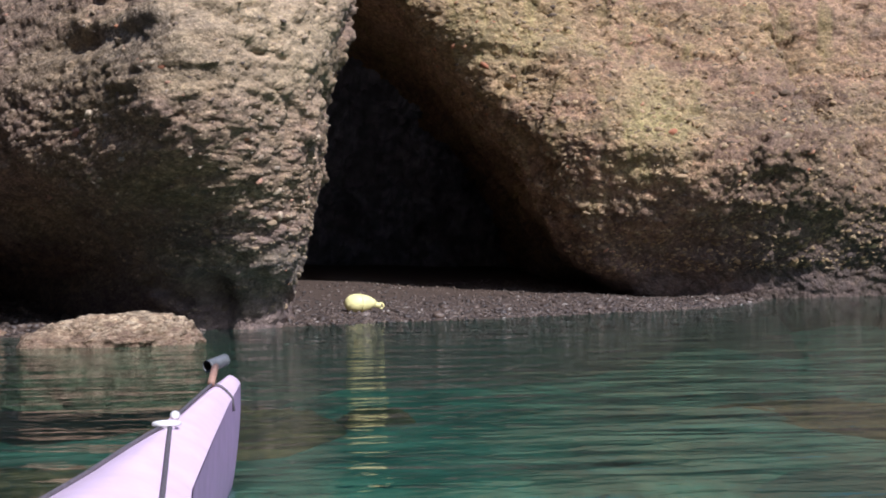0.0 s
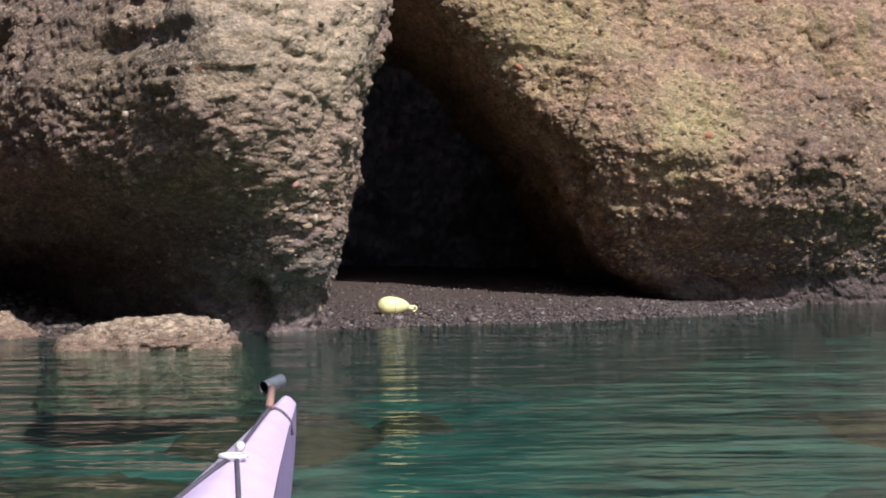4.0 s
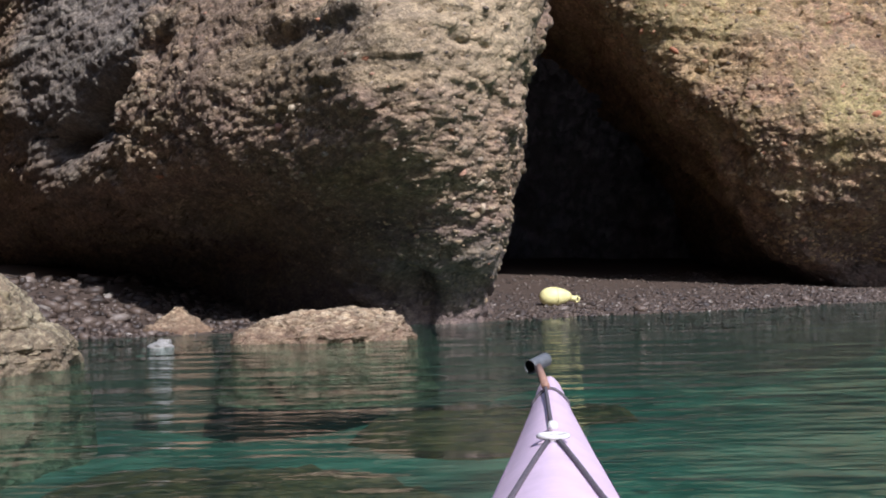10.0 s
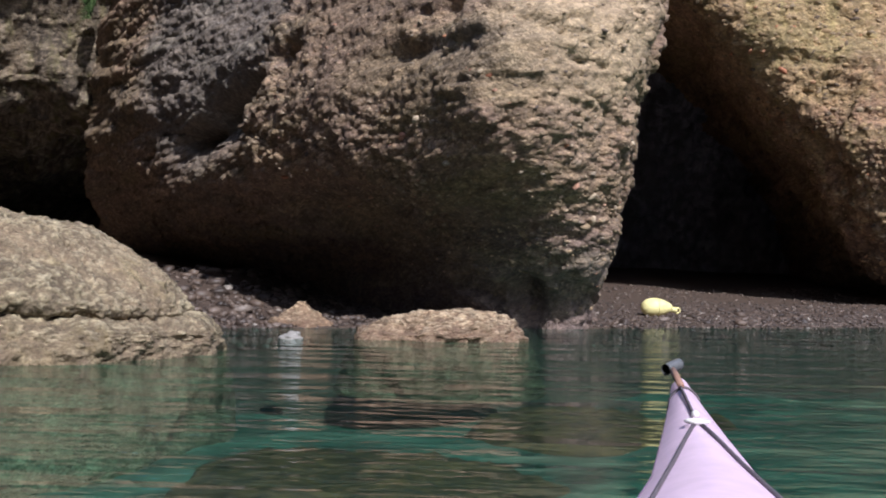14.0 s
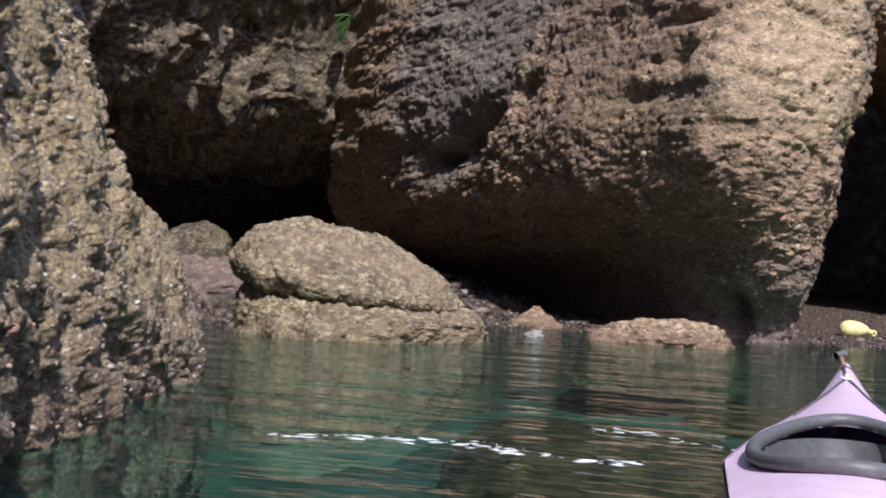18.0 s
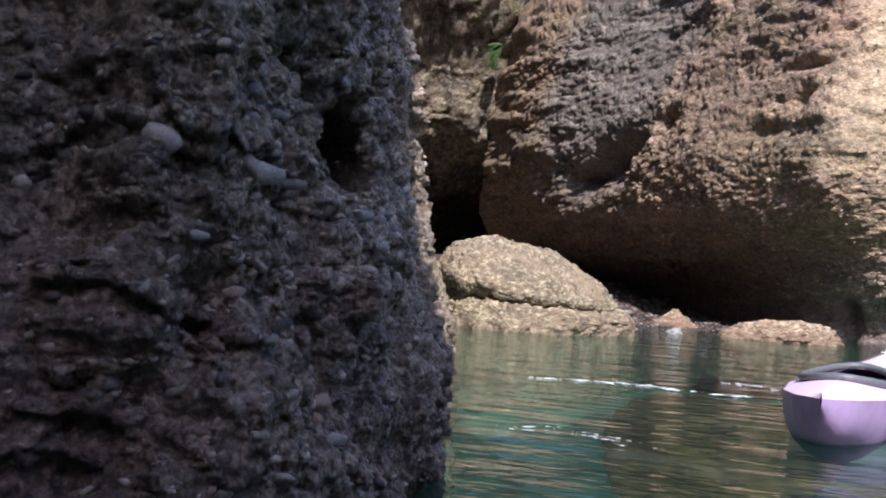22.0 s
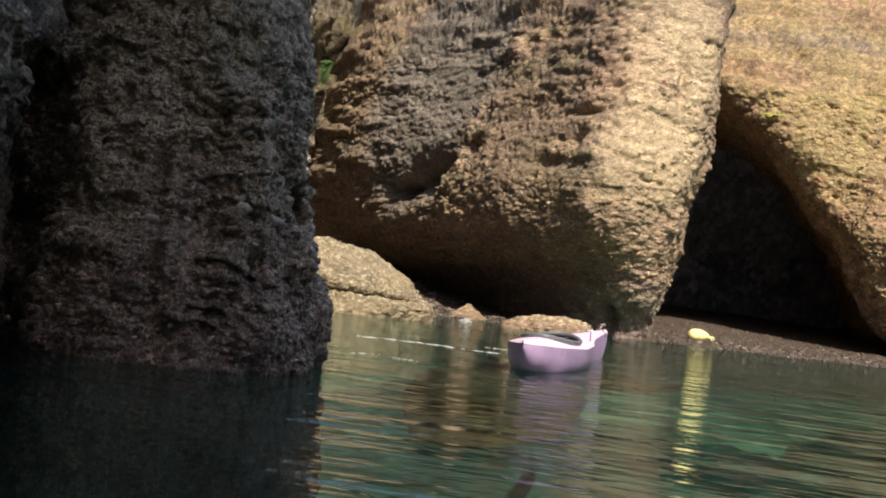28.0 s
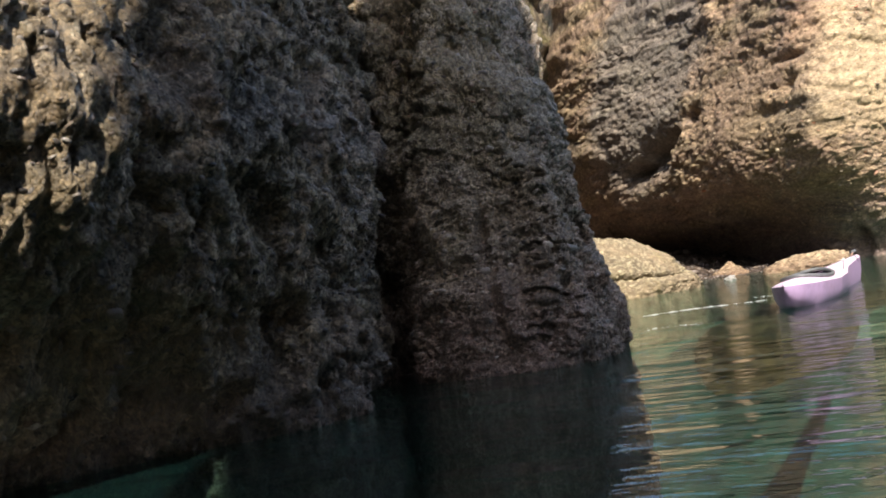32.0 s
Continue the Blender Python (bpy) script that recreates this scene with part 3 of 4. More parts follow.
near_rows = []
near_rows.append((-1.5, [(-6.5, -1.6), (-3.5, -1.75), (-3.1, -2.4), (-2.6, -2.45), (-2.13, -2.15), (-1.98, -1.7), (-2.22, -0.8), (-2.86, 1.0), (-3.65, 3.2), (-4.35, 5.2), (-5.4, 6.0), (-7.5, 5.6)]))
near_rows.append((0.0, [(-6.5, -1.6), (-3.5, -1.75), (-3.1, -2.3), (-2.63, -2.35), (-2.16, -2.1), (-2.04, -1.7), (-2.27, -0.8), (-2.92, 1.0), (-3.7, 3.2), (-4.4, 5.1), (-5.4, 5.8), (-7.5, 5.4)]))
near_rows.append((0.5, [(-6.5, -1.6), (-3.5, -1.75), (-3.1, -2.2), (-2.65, -2.32), (-2.2, -2.1), (-2.09, -1.7), (-2.34, -0.8), (-2.97, 1.0), (-3.78, 3.2), (-4.55, 5.0), (-5.6, 5.6), (-7.5, 5.2)]))
near_rows.append((1.0, [(-6.5, -1.6), (-3.5, -1.75), (-3.1, -2.1), (-2.68, -2.27), (-2.27, -2.1), (-2.17, -1.7), (-2.42, -0.8), (-3.03, 1.0), (-3.95, 3.1), (-4.8, 4.7), (-5.8, 5.2), (-7.5, 5.0)]))
near_rows.append((1.6, [(-6.5, -1.6), (-3.5, -1.75), (-3.12, -1.95), (-2.74, -2.15), (-2.38, -2.05), (-2.28, -1.6), (-2.55, -0.7), (-3.14, 1.0), (-4.15, 3.0), (-5.0, 4.75), (-6.0, 5.2), (-7.5, 4.8)]))
near_rows.append((1.8, [(-6.5, -1.6), (-3.5, -1.75), (-3.14, -1.9), (-2.78, -2.1), (-2.44, -2.0), (-2.34, -1.55), (-2.6, -0.65), (-3.14, 1.0), (-4.16, 3.0), (-5.0, 4.75), (-6.0, 5.2), (-7.5, 4.8)]))
near_rows.append((2.05, [(-6.5, -1.6), (-3.55, -1.72), (-3.22, -1.8), (-2.95, -1.95), (-2.70, -1.8), (-2.60, -1.45), (-2.8, -0.6), (-3.15, 1.0), (-4.18, 3.0), (-5.0, 4.72), (-6.0, 5.15), (-7.5, 4.7)]))
near_rows.append((2.6, [(-6.5, -1.6), (-3.6, -1.7), (-3.28, -1.68), (-3.04, -1.75), (-2.8, -1.65), (-2.70, -1.3), (-2.9, -0.5), (-3.14, 1.0), (-4.2, 3.0), (-5.0, 4.7), (-6.0, 5.1), (-7.5, 4.6)]))
near_rows.append((5.0, [(-7.5, -1.2), (-5, -1.0), (-4.6, -0.9), (-4.3, -0.8), (-4.0, -0.6), (-3.9, -0.3), (-4.0, 0.5), (-4.0, 1.4), (-4.7, 2.9), (-5.4, 4.3), (-6.4, 4.6), (-7.5, 4.3)]))
near_data = sheet(near_rows, 820, 390, coarse=lambda q: np.where(q[:, 0] < -4.9, 0.1, np.where(q[:, 1] > 0.3, 0.5, 1.0)), fine_rows=lambda z: np.where((z > -0.1) & (z < 1.5), 1.0, np.where((z > 0) & (z < 2.7), 0.5, 0.15)), big=0.12, flute=0.10, pits=0.3, rough=1.1, blocks=((0.22, 0.06), (0.09, 0.035)), stone=(0.06, 0.024), seed=21, snap=True, pushes=[(-2.235, -1.42, 0.80, 0.075, 0.105, (-0.30, 0.22, 0.02)), (-2.38, -1.29, 0.80, 0.085, 0.095, (-0.2, 0.15, 0.0))], dents=[(-2.165, -1.565, 0.81, 0.07, 0.11, 0.5), (-2.2, -1.44, 0.72, 0.05, 0.07, 0.15), (-2.3, -2.0, 0.45, 0.06, 0.10, 0.1), (-2.62, -2.26, 0.84, 0.035, 0.16, 0.09), (-2.57, -2.36, 0.5, 0.04, 0.18, 0.08), (-2.52, -2.4, 0.25, 0.05, 0.12, 0.07), (-2.45, -2.3, 0.62, 0.12, 0.12, 0.05)])
near = rock("rock_outcrop", near_data, rock_grey, "dark grey wet conglomerate outcrop rising from the sea", "cliff", top=(-8, 2, 6))

buttress_rows = []
buttress_rows.append((-1.5, [(-7, -1.5), (-3.8, -2.0), (-3.4, -2.7), (-3.1, -3.4), (-2.98, -4.1), (-3.4, -4.8), (-3.7, -5.6), (-3.8, -7), (-3.8, -9), (-3.9, -12), (-4, -16)]))
buttress_rows.append((0.0, [(-7, -1.5), (-3.8, -2.0), (-3.4, -2.7), (-3.1, -3.4), (-2.98, -4.1), (-3.4, -4.8), (-3.7, -5.6), (-3.8, -7), (-3.8, -9), (-3.9, -12), (-4, -16)]))
buttress_rows.append((0.5, [(-7, -1.5), (-3.8, -2.0), (-3.35, -2.75), (-3.05, -3.4), (-2.92, -4.15), (-3.1, -4.9), (-3.25, -5.7), (-3.4, -7), (-3.5, -9), (-3.7, -12), (-4, -16)]))
buttress_rows.append((1.0, [(-7, -1.5), (-3.8, -2.0), (-3.32, -2.7), (-3.02, -3.35), (-2.85, -4.2), (-2.78, -5.0), (-2.78, -5.8), (-2.95, -7), (-3.2, -9), (-3.4, -12), (-4, -16)]))
buttress_rows.append((1.6, [(-7, -1.5), (-3.8, -2.0), (-3.3, -2.65), (-3.08, -3.25), (-2.85, -4.2), (-2.68, -5.0), (-2.62, -5.8), (-2.78, -7), (-3.1, -9), (-3.3, -12), (-4, -16)]))
buttress_rows.append((2.4, [(-7, -1.5), (-3.8, -2.0), (-3.4, -2.5), (-3.2, -3.1), (-2.95, -4.2), (-2.8, -5.0), (-2.72, -5.8), (-2.85, -7), (-3.1, -9), (-3.3, -12), (-4, -16)]))
buttress_rows.append((8.0, [(-8, -1.2), (-5.0, -1.6), (-4.4, -2.2), (-4.0, -3.0), (-3.8, -4.2), (-3.6, -5.0), (-3.5, -5.8), (-3.5, -7), (-3.6, -9), (-3.8, -12), (-4.4, -16)]))
buttress_data = sheet([(z, row[::-1]) for z, row in buttress_rows], 560, 300, big=0.2, flute=0.16, pits=0.4, rough=1.6, blocks=((0.3, 0.09),), stone=(0.10, 0.04), seed=31, coarse=lambda q: np.where((q[:, 1] < -8.5) | (q[:, 0] < -4), 0.2, 1.0))
buttress = rock("rock_buttress", buttress_data, rock_ochre, "dark mottled rock buttress beside the water", "cliff", top=(-10, -9, 10))

headland_rows = []
headland_rows.append((-1.5, [(7, -9), (3.2, -4.0), (1.2, -2.1), (0.74, -2.5), (0.72, -3.3), (1.2, -5), (1.5, -8), (1.7, -12), (2, -17)]))
headland_rows.append((0.0, [(7, -9), (3.2, -4.0), (1.2, -2.1), (0.74, -2.5), (0.72, -3.3), (1.2, -5), (1.5, -8), (1.7, -12), (2, -17)]))
headland_rows.append((2.0, [(7, -9), (3.2, -4.0), (1.22, -2.15), (0.74, -2.5), (0.72, -3.3), (1.2, -5), (1.5, -8), (1.7, -12), (2, -17)]))
headland_rows.append((6.0, [(7, -9), (3.2, -4.2), (1.3, -2.3), (0.80, -2.6), (0.80, -3.3), (1.2, -5), (1.4, -8), (1.6, -12), (2, -17)]))
headland_rows.append((12.0, [(7, -9), (3.4, -4.8), (1.7, -3.0), (1.1, -2.8), (1.0, -3.6), (1.0, -5.4), (1.1, -8), (1.2, -12), (1.5, -17)]))
headland_data = sheet(headland_rows, 240, 220, big=0.25, stone=(0.12, 0.05), seed=41)
# its crest rises to the south: unseen, shaped only to cast the wanted shadow
hp = headland_data[0]
hp[:, 2] = np.where(hp[:, 2] > 2, 2 + (hp[:, 2] - 2) * np.interp(hp[:, 1], [-17, -14.4, -14.0, -9.2, -8.7, -8.3, -7.6, -5.2], [0.24, 0.28, 1.08, 1.06, 0.98, 0.34, 0.22, 0.08]), hp[:, 2])
headland = rock("rock_headland", headland_data, rock_grey, "rock headland beside the channel, with an unseen crest added to cast shade", "cliff", top=(6, -14, 4.5))

cove_rows = []
cove_rows.append((-1.0, [(-7, 6), (-10.5, 9), (-13.5, 14), (-16, 20), (-18, 27), (-17, 33), (-14, 36), (-11, 36)]))
cove_rows.append((0.6, [(-7, 6), (-10.5, 9), (-14.5, 15), (-17.6, 22.5), (-19.6, 30), (-18.0, 36), (-14, 38), (-11, 37)]))
cove_rows.append((2.2, [(-7, 6), (-10.2, 9.2), (-14.2, 15), (-17.4, 22.5), (-19.4, 30), (-17.6, 35.5), (-13.8, 37), (-11, 36)]))
cove_rows.append((3.5, [(-7, 6), (-9.9, 9.4), (-12.8, 14.2), (-15.4, 20.5), (-16.4, 26.5), (-15.2, 31), (-12.9, 32), (-11, 32)]))
cove_rows.append((4.2, [(-7, 6), (-9.9, 9.4), (-12.4, 14), (-14.2, 18.8), (-14.3, 23.2), (-13.7, 27.0), (-12.3, 27.6), (-11, 28.4)]))
cove_rows.append((6.5, [(-7, 6), (-9.4, 9.2), (-11.8, 13.4), (-13.4, 17.6), (-13.6, 22.0), (-13.2, 26.0), (-12.1, 26.9), (-11, 28)]))
cove_rows.append((12.0, [(-7, 6), (-8.4, 8.6), (-10.4, 11.4), (-11.6, 14.4), (-11.8, 17.6), (-11.6, 20.6), (-11.2, 22.4), (-10.6, 25)]))
cove_data = sheet(cove_rows, 380, 240, big=0.5, ridge=0.15, ledge=0.1, rough=0.55, blocks=((1.2, 0.5), (0.5, 0.2)), stone=(0.3, 0.12), squash=2.0, seed=51, dents=[(-13.9, 26.0, 5.5, 0.3, 3.0, 0.7), (-14.4, 21.5, 4.3, 0.7, 0.5, 0.7), (-14.0, 23.0, 6.6, 0.25, 1.5, 0.5)])
cove = rock("cove_cliff", cove_data, rock_back, "mossy cliff over a dark hollow at the back of the cove", "cliff", top=(-30, 32, 14))

back = rock("cave_wall", sheet([
    (-1.0, [(-3, 33), (0, 33.5), (3, 33.5), (7, 33)]),
    (3.0, [(-3, 33), (0, 33), (3, 33), (7, 33)]),
    (6.0, [(-3, 30), (0, 29), (3, 29), (7, 30)]),
    (7.2, [(-3, 25.5), (0, 25.2), (3, 25.2), (7, 26.5)]),
], 160, 130, big=0.7, ridge=0.3, ledge=0.3, blocks=((1.1, 0.5), (0.5, 0.2)), stone=(0.4, 0.2), seed=61), rock_cave, "dark rough back wall and roof of the sea cave", "cave wall", kind="structure")

# unseen wall added behind the camera to block low sky light from the south
rear = rock("cliff_behind", sheet([
    (-1.5, [(-4, -14), (-2, -19), (4, -19), (9, -12), (20, -6), (24, 6)]),
    (12.5, [(-5, -14.5), (-2, -20.5), (4, -20.5), (9, -13.5), (21, -6), (25, 6)]),
], 160, 60, big=0.5, stone=(0.5, 0.2), seed=71), rock_back, "unseen cliff added behind the view to cut low sky light", "cliff", kind="structure")


# ---------------------------------------------------------------- loose rocks
def boulder(name, cx, cy, levels, seed, mat, label, big=0.08, stone=(0.09, 0.04), nu=160, nv=90, tilt=0.0, tall=1.0):
    """levels: height, half-width, half-depth, shift in x and y."""
    ang = np.linspace(0, 2 * math.pi, 10, endpoint=False)
    rows = [(z, [(cx + sx + a * math.cos(v), cy + sy + b * math.sin(v)) for v in ang]) for z, a, b, sx, sy in levels]
    data = sheet(rows, nu, nv, True, big, 1.0, stone, seed, ridge=0.5, blocks=((0.2, 0.35 * big),))
    p = data[0]
    p[:, 2] = np.where(p[:, 2] > 0, p[:, 2] * tall, p[:, 2]) - tilt * (p[:, 0] - cx) * np.clip(p[:, 2] * 3, 0, 1)
    return rock(name, data, mat, label, cap=True)


big_boulder = boulder("boulder", -4.86, 9.75, [(-0.8, 1.1, 1.6, 0, 0), (0.0, 1.0, 1.5, 0, 0), (0.2, 0.98, 1.42, -0.02, 0), (0.31, 0.93, 1.30, 0.0, 0.0), (0.365, 0.75, 1.04, 0.0, 0.08), (0.42, 0.88, 1.36, -0.10, -0.03), (0.56, 0.82, 1.34, -0.16, -0.02),
        (0.74, 0.62, 1.10, -0.30, 0.05), (0.86, 0.40, 0.75, -0.40, 0.1), (0.91, 0.16, 0.3, -0.44, 0.1)], 81, rock_pale, "large pale weathered boulder with a dark groove, standing in the water", 0.10, (0.10, 0.045), nu=300, nv=170, tilt=0.13, tall=0.91)
boulder("flat_rock", -2.5, 12.35, [(-0.5, 0.85, 0.6, 0, 0), (0.0, 0.70, 0.5, 0, 0), (0.08, 0.64, 0.46, 0.03, 0), (0.16, 0.50, 0.34, 0.10, 0), (0.22, 0.34, 0.22, 0.18, 0), (0.27, 0.14, 0.1, 0.24, 0)], 82, rock_warm, "low pale flat rock just above the water", 0.13, (0.09, 0.04), tall=0.74)
boulder("pointed_rock", -4.1, 14.2, [(-0.5, 0.5, 0.4, 0, 0), (0.0, 0.36, 0.3, 0, 0), (0.11, 0.24, 0.18, 0, 0), (0.2, 0.10, 0.08, 0, 0), (0.26, 0.03, 0.03, 0, 0)], 83, rock_warm, "small pointed brown rock at the waterline", 0.05, (0.08, 0.035), 90, 50)
boulder("white_stone", -3.7, 11.8, [(-0.05, 0.08, 0.06, 0, 0), (0.0, 0.09, 0.06, 0, 0), (0.03, 0.06, 0.05, 0.01, 0), (0.055, 0.025, 0.02, 0.03, 0)], 84, white_mat, "small white stone washed by the water", 0.02, (0.05, 0.02), 48, 24)
boulder("rock_shelf", -7.75, 13.2, [(-0.4, 1.2, 1.3, 0, 0), (0.10, 1.08, 1.15, 0, 0), (0.24, 1.04, 1.1, 0, 0), (0.36, 0.98, 1.0, 0.02, 0.05), (0.45, 0.8, 0.75, 0.02, 0.2), (0.5, 0.4, 0.35, 0.0, 0.3)], 86, rock_tan, "low brown rock shelf lying on the cove shore", 0.14, (0.10, 0.04), 150, 80)
boulder("hollow_rock", -11.5, 20.2, [(-0.3, 0.8, 0.7, 0, 0), (0.2, 0.75, 0.65, 0, 0), (0.7, 0.66, 0.56, 0.05, 0), (1.05, 0.45, 0.4, 0.08, 0), (1.2, 0.18, 0.16, 0.08, 0)], 87, rock_back, "rounded dark boulder inside the cove hollow", 0.14, (0.12, 0.05), 90, 50)
for k in range(24):
    x, y = -6.3 - 4.6 * random.random() ** 1.2, 8.9 + 6.5 * random.random()
    r = 0.18 + 0.3 * random.random()
    h = r * (0.5 + 0.35 * random.random())
    boulder("shore_rock", x, y, [(-0.5, r * 1.2, r, 0, 0), (0.0, r * 1.1, r * 0.9, 0, 0), (h * 0.5, r, r * 0.8, 0, 0), (h * 0.85, r * 0.6, r * 0.5, 0, 0), (h, r * 0.2, r * 0.15, 0, 0)], 90 + k, rock_back, "rough brown shore rock lying on wet gravel", 0.07, (0.09, 0.04), 64, 34)["group"] = "rocks on the cove shore"
for x, y, r, d, h in ((-2.45, 8.15, 1.15, 1.15, 0.48), (-1.35, 10.75, 0.75, 0.8, 0.52), (-0.35, 11.5, 0.35, 0.4, 0.55), (2.75, 10.5, 1.5, 1.0, 0.5), (4.3, 10.1, 0.9, 0.9, 0.5)):
    boulder("submerged_rock", x, y, [(-1.9, r * 1.2, d * 1.2, 0, 0), (-1.2, r * 1.1, d * 1.1, 0, 0), (-h - 0.15, r * 0.95, d * 0.95, 0, 0), (-h, r * 0.55, d * 0.55, 0, 0), (-h + 0.02, r * 0.2, d * 0.2, 0, 0)], 110 + int(x * 3), weed_mat, "brown weed-covered rock under the water", 0.07, (0.12, 0.05), 80, 40)["group"] = "submerged rocks"


# ---------------------------------------------------------------- stones set in the cliffs and on the beach
def stone_mesh(k, fine=2):
    rnd = random.Random(k)
    bm = bmesh.new()
    bmesh.ops.create_icosphere(bm, subdivisions=fine, radius=1.0)
    off = Vector((rnd.random() * 50, rnd.random() * 50, rnd.random() * 50))
    flat = (1.0, 0.6 + 0.3 * rnd.random(), 0.38 + 0.25 * rnd.random())
    for v in bm.verts:
        v.co *= 1 + 0.34 * noise.noise(v.co * 1.4 + off) + 0.16 * noise.noise(v.co * 3.3 + off)
        v.co = Vector((v.co[0] * flat[0], v.co[1] * flat[1], v.co[2] * flat[2]))
    for f in bm.faces:
        f.smooth = True
    me = bpy.data.meshes.new("stone")
    bm.to_mesh(me)
    bm.free()
    return me


def stone_material(name, stops, island, rough=0.8, tide=0.6):
    m, t, b = material(name)
    if island:
        source = t.nodes.new("ShaderNodeNewGeometry").outputs["Random Per Island"]
    else:
        source = t.nodes.new("ShaderNodeObjectInfo").outputs["Random"]
    col = ramp(t, source, stops)
    n = node(t, "ShaderNodeTexNoise", Scale=9.0 if not island else 60.0, Detail=6.0, Roughness=0.7)
    t.links.new(t.nodes.new("ShaderNodeTexCoord").outputs["Object"], n.inputs["Vector"])
    col = mix(t, "OVERLAY", 0.7, col, ramp(t, n.outputs[0], [(0.3, (0.2, 0.2, 0.2)), (0.7, (0.8, 0.78, 0.75))]))
    t.links.new(col, b.inputs["Base Color"])
    nb = node(t, "ShaderNodeBump", Strength=0.5, Distance=0.01)
    t.links.new(n.outputs[0], nb.inputs["Height"])
    t.links.new(nb.outputs[0], b.inputs["Normal"])
    b.inputs["Roughness"].default_value = rough
    return m


def stone_places(data, count, size, seed, keep):
    """Poses of half-buried stones on a rock face, lying along its bedding."""
    p, tint, nu, nv, closed = data
    n = grid_normals(p.reshape(nv, nu, 3), closed).reshape(-1, 3)
    rnd = np.random.RandomState(seed)
    ok = np.nonzero(keep(p))[0]
    out = []
    for i in rnd.choice(ok, count):
        at, nor = Vector(p[i]), Vector(n[i])
        along = Vector((0, 0, 1)).cross(nor)
        if along.length < 0.1:
            along = Vector((1, 0, 0))
        up = nor.cross(along.normalized()).normalized()
        along = up.cross(nor).normalized()
        turn = Matrix((along, nor, up)).transposed()
        tilt = Matrix.Rotation(radians(rnd.normal(-8, 22)), 3, "Y") @ Matrix.Rotation(radians(rnd.normal(0, 15)), 3, "X")
        r = size[0] * (size[1] / size[0]) ** (rnd.rand() ** 1.7)
        out.append(Matrix.Translation(at - nor * r * 0.42) @ (turn @ tilt).to_4x4() @ Matrix.Scale(r, 4))
    return out


STONES = [stone_mesh(k) for k in range(10)]
CHIPS = [stone_mesh(20 + k, 1) for k in range(16)]


def set_stones(owner, places, mat, name="stone"):
    for k, m in enumerate(places):
        me = STONES[k % len(STONES)]
        key = "stone_" + mat.name + str(k % len(STONES))
        if key not in bpy.data.meshes:
            copy = me.copy()
            copy.name = key
            copy.materials.append(mat)
        ob = new(name, bpy.data.meshes[key])
        ob.matrix_basis = m
        ob.parent = owner


def set_pebbles(owner, places, mat, label, name="pebble_bed"):
    base = []
    for me in CHIPS:
        v = np.empty(len(me.vertices) * 3)
        me.vertices.foreach_get("co", v)
        base.append((v.reshape(-1, 3), np.array([tuple(q.vertices) for q in me.polygons])))
    vs, fs, at = [], [], 0
    for k, m in enumerate(places):
        v, f = base[k % len(base)]
        a = np.array(m)
        vs.append(v @ a[:3, :3].T + a[:3, 3])
        fs.append(f + at)
        at += len(v)
    vs, fs = np.concatenate(vs), np.concatenate(fs)
    me = bpy.data.meshes.new(name)
    me.from_pydata(vs.tolist(), [], fs.tolist())
    me.polygons.foreach_set("use_smooth", np.ones(len(fs), bool))
    me.materials.append(mat)
    ob = new(name, me)
    ob.parent = owner
    return tagged(ob, label, kind="stuff")


WARM = [(0.0, (0.09, 0.068, 0.055)), (0.3, (0.22, 0.162, 0.10)), (0.55, (0.31, 0.225, 0.135)), (0.75, (0.24, 0.20, 0.155)), (0.88, (0.38, 0.275, 0.17)), (0.96, (0.42, 0.34, 0.24)), (1.0, (0.38, 0.16, 0.10))]
COOL = [(0.0, (0.04, 0.036, 0.036)), (0.3, (0.20, 0.175, 0.16)), (0.55, (0.42, 0.37, 0.33)), (0.75, (0.36, 0.26, 0.19)), (0.9, (0.56, 0.53, 0.49)), (1.0, (0.33, 0.19, 0.13))]
BEACH = [(0.0, (0.03, 0.022, 0.018)), (0.5, (0.068, 0.050, 0.040)), (0.9, (0.12, 0.088, 0.068)), (0.98, (0.17, 0.14, 0.12)), (1.0, (0.27, 0.25, 0.22))]
stone_warm, pebble_warm = stone_material("warm_cobble", WARM, False), stone_material("warm_pebbles", WARM, True)
stone_cool, pebble_cool = stone_material("grey_cobble", COOL, False, 0.32), stone_material("grey_pebbles", COOL, True, 0.32)
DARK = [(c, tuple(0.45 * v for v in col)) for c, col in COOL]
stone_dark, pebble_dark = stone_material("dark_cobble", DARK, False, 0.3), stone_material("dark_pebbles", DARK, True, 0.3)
stone_beach, pebble_beach = stone_material("beach_cobble", BEACH, False, 0.5), stone_material("beach_pebbles", BEACH, True, 0.5)


def face(p):
    return (p[:, 2] > 0.15) & (p[:, 2] < 5.2) & (p[:, 1] < 18.0)


def wall_face(p):
    return (p[:, 2] > 0.5) & (p[:, 2] < 5.6) & (p[:, 1] < 23.4) & (p[:, 0] < 11)


def near_face(p):
    hole = ((p[:, 0] + 2.165) ** 2 + (p[:, 1] + 1.565) ** 2) / 0.2 ** 2 + (p[:, 2] - 0.81) ** 2 / 0.13 ** 2 < 1
    return (p[:, 2] > 0.02) & (p[:, 2] < 2.6) & (p[:, 0] > -4.6) & ~hole


def buttress_face(p):
    return (p[:, 2] > 0.05) & (p[:, 2] < 2.6) & (p[:, 1] > -8.5) & (p[:, 0] > -3.8)


def nearest(data, spot):
    """The point of a rock face nearest to a spot."""
    p = data[0]
    return Vector(p[np.argmin(((p - np.array(spot)) ** 2).sum(1))])


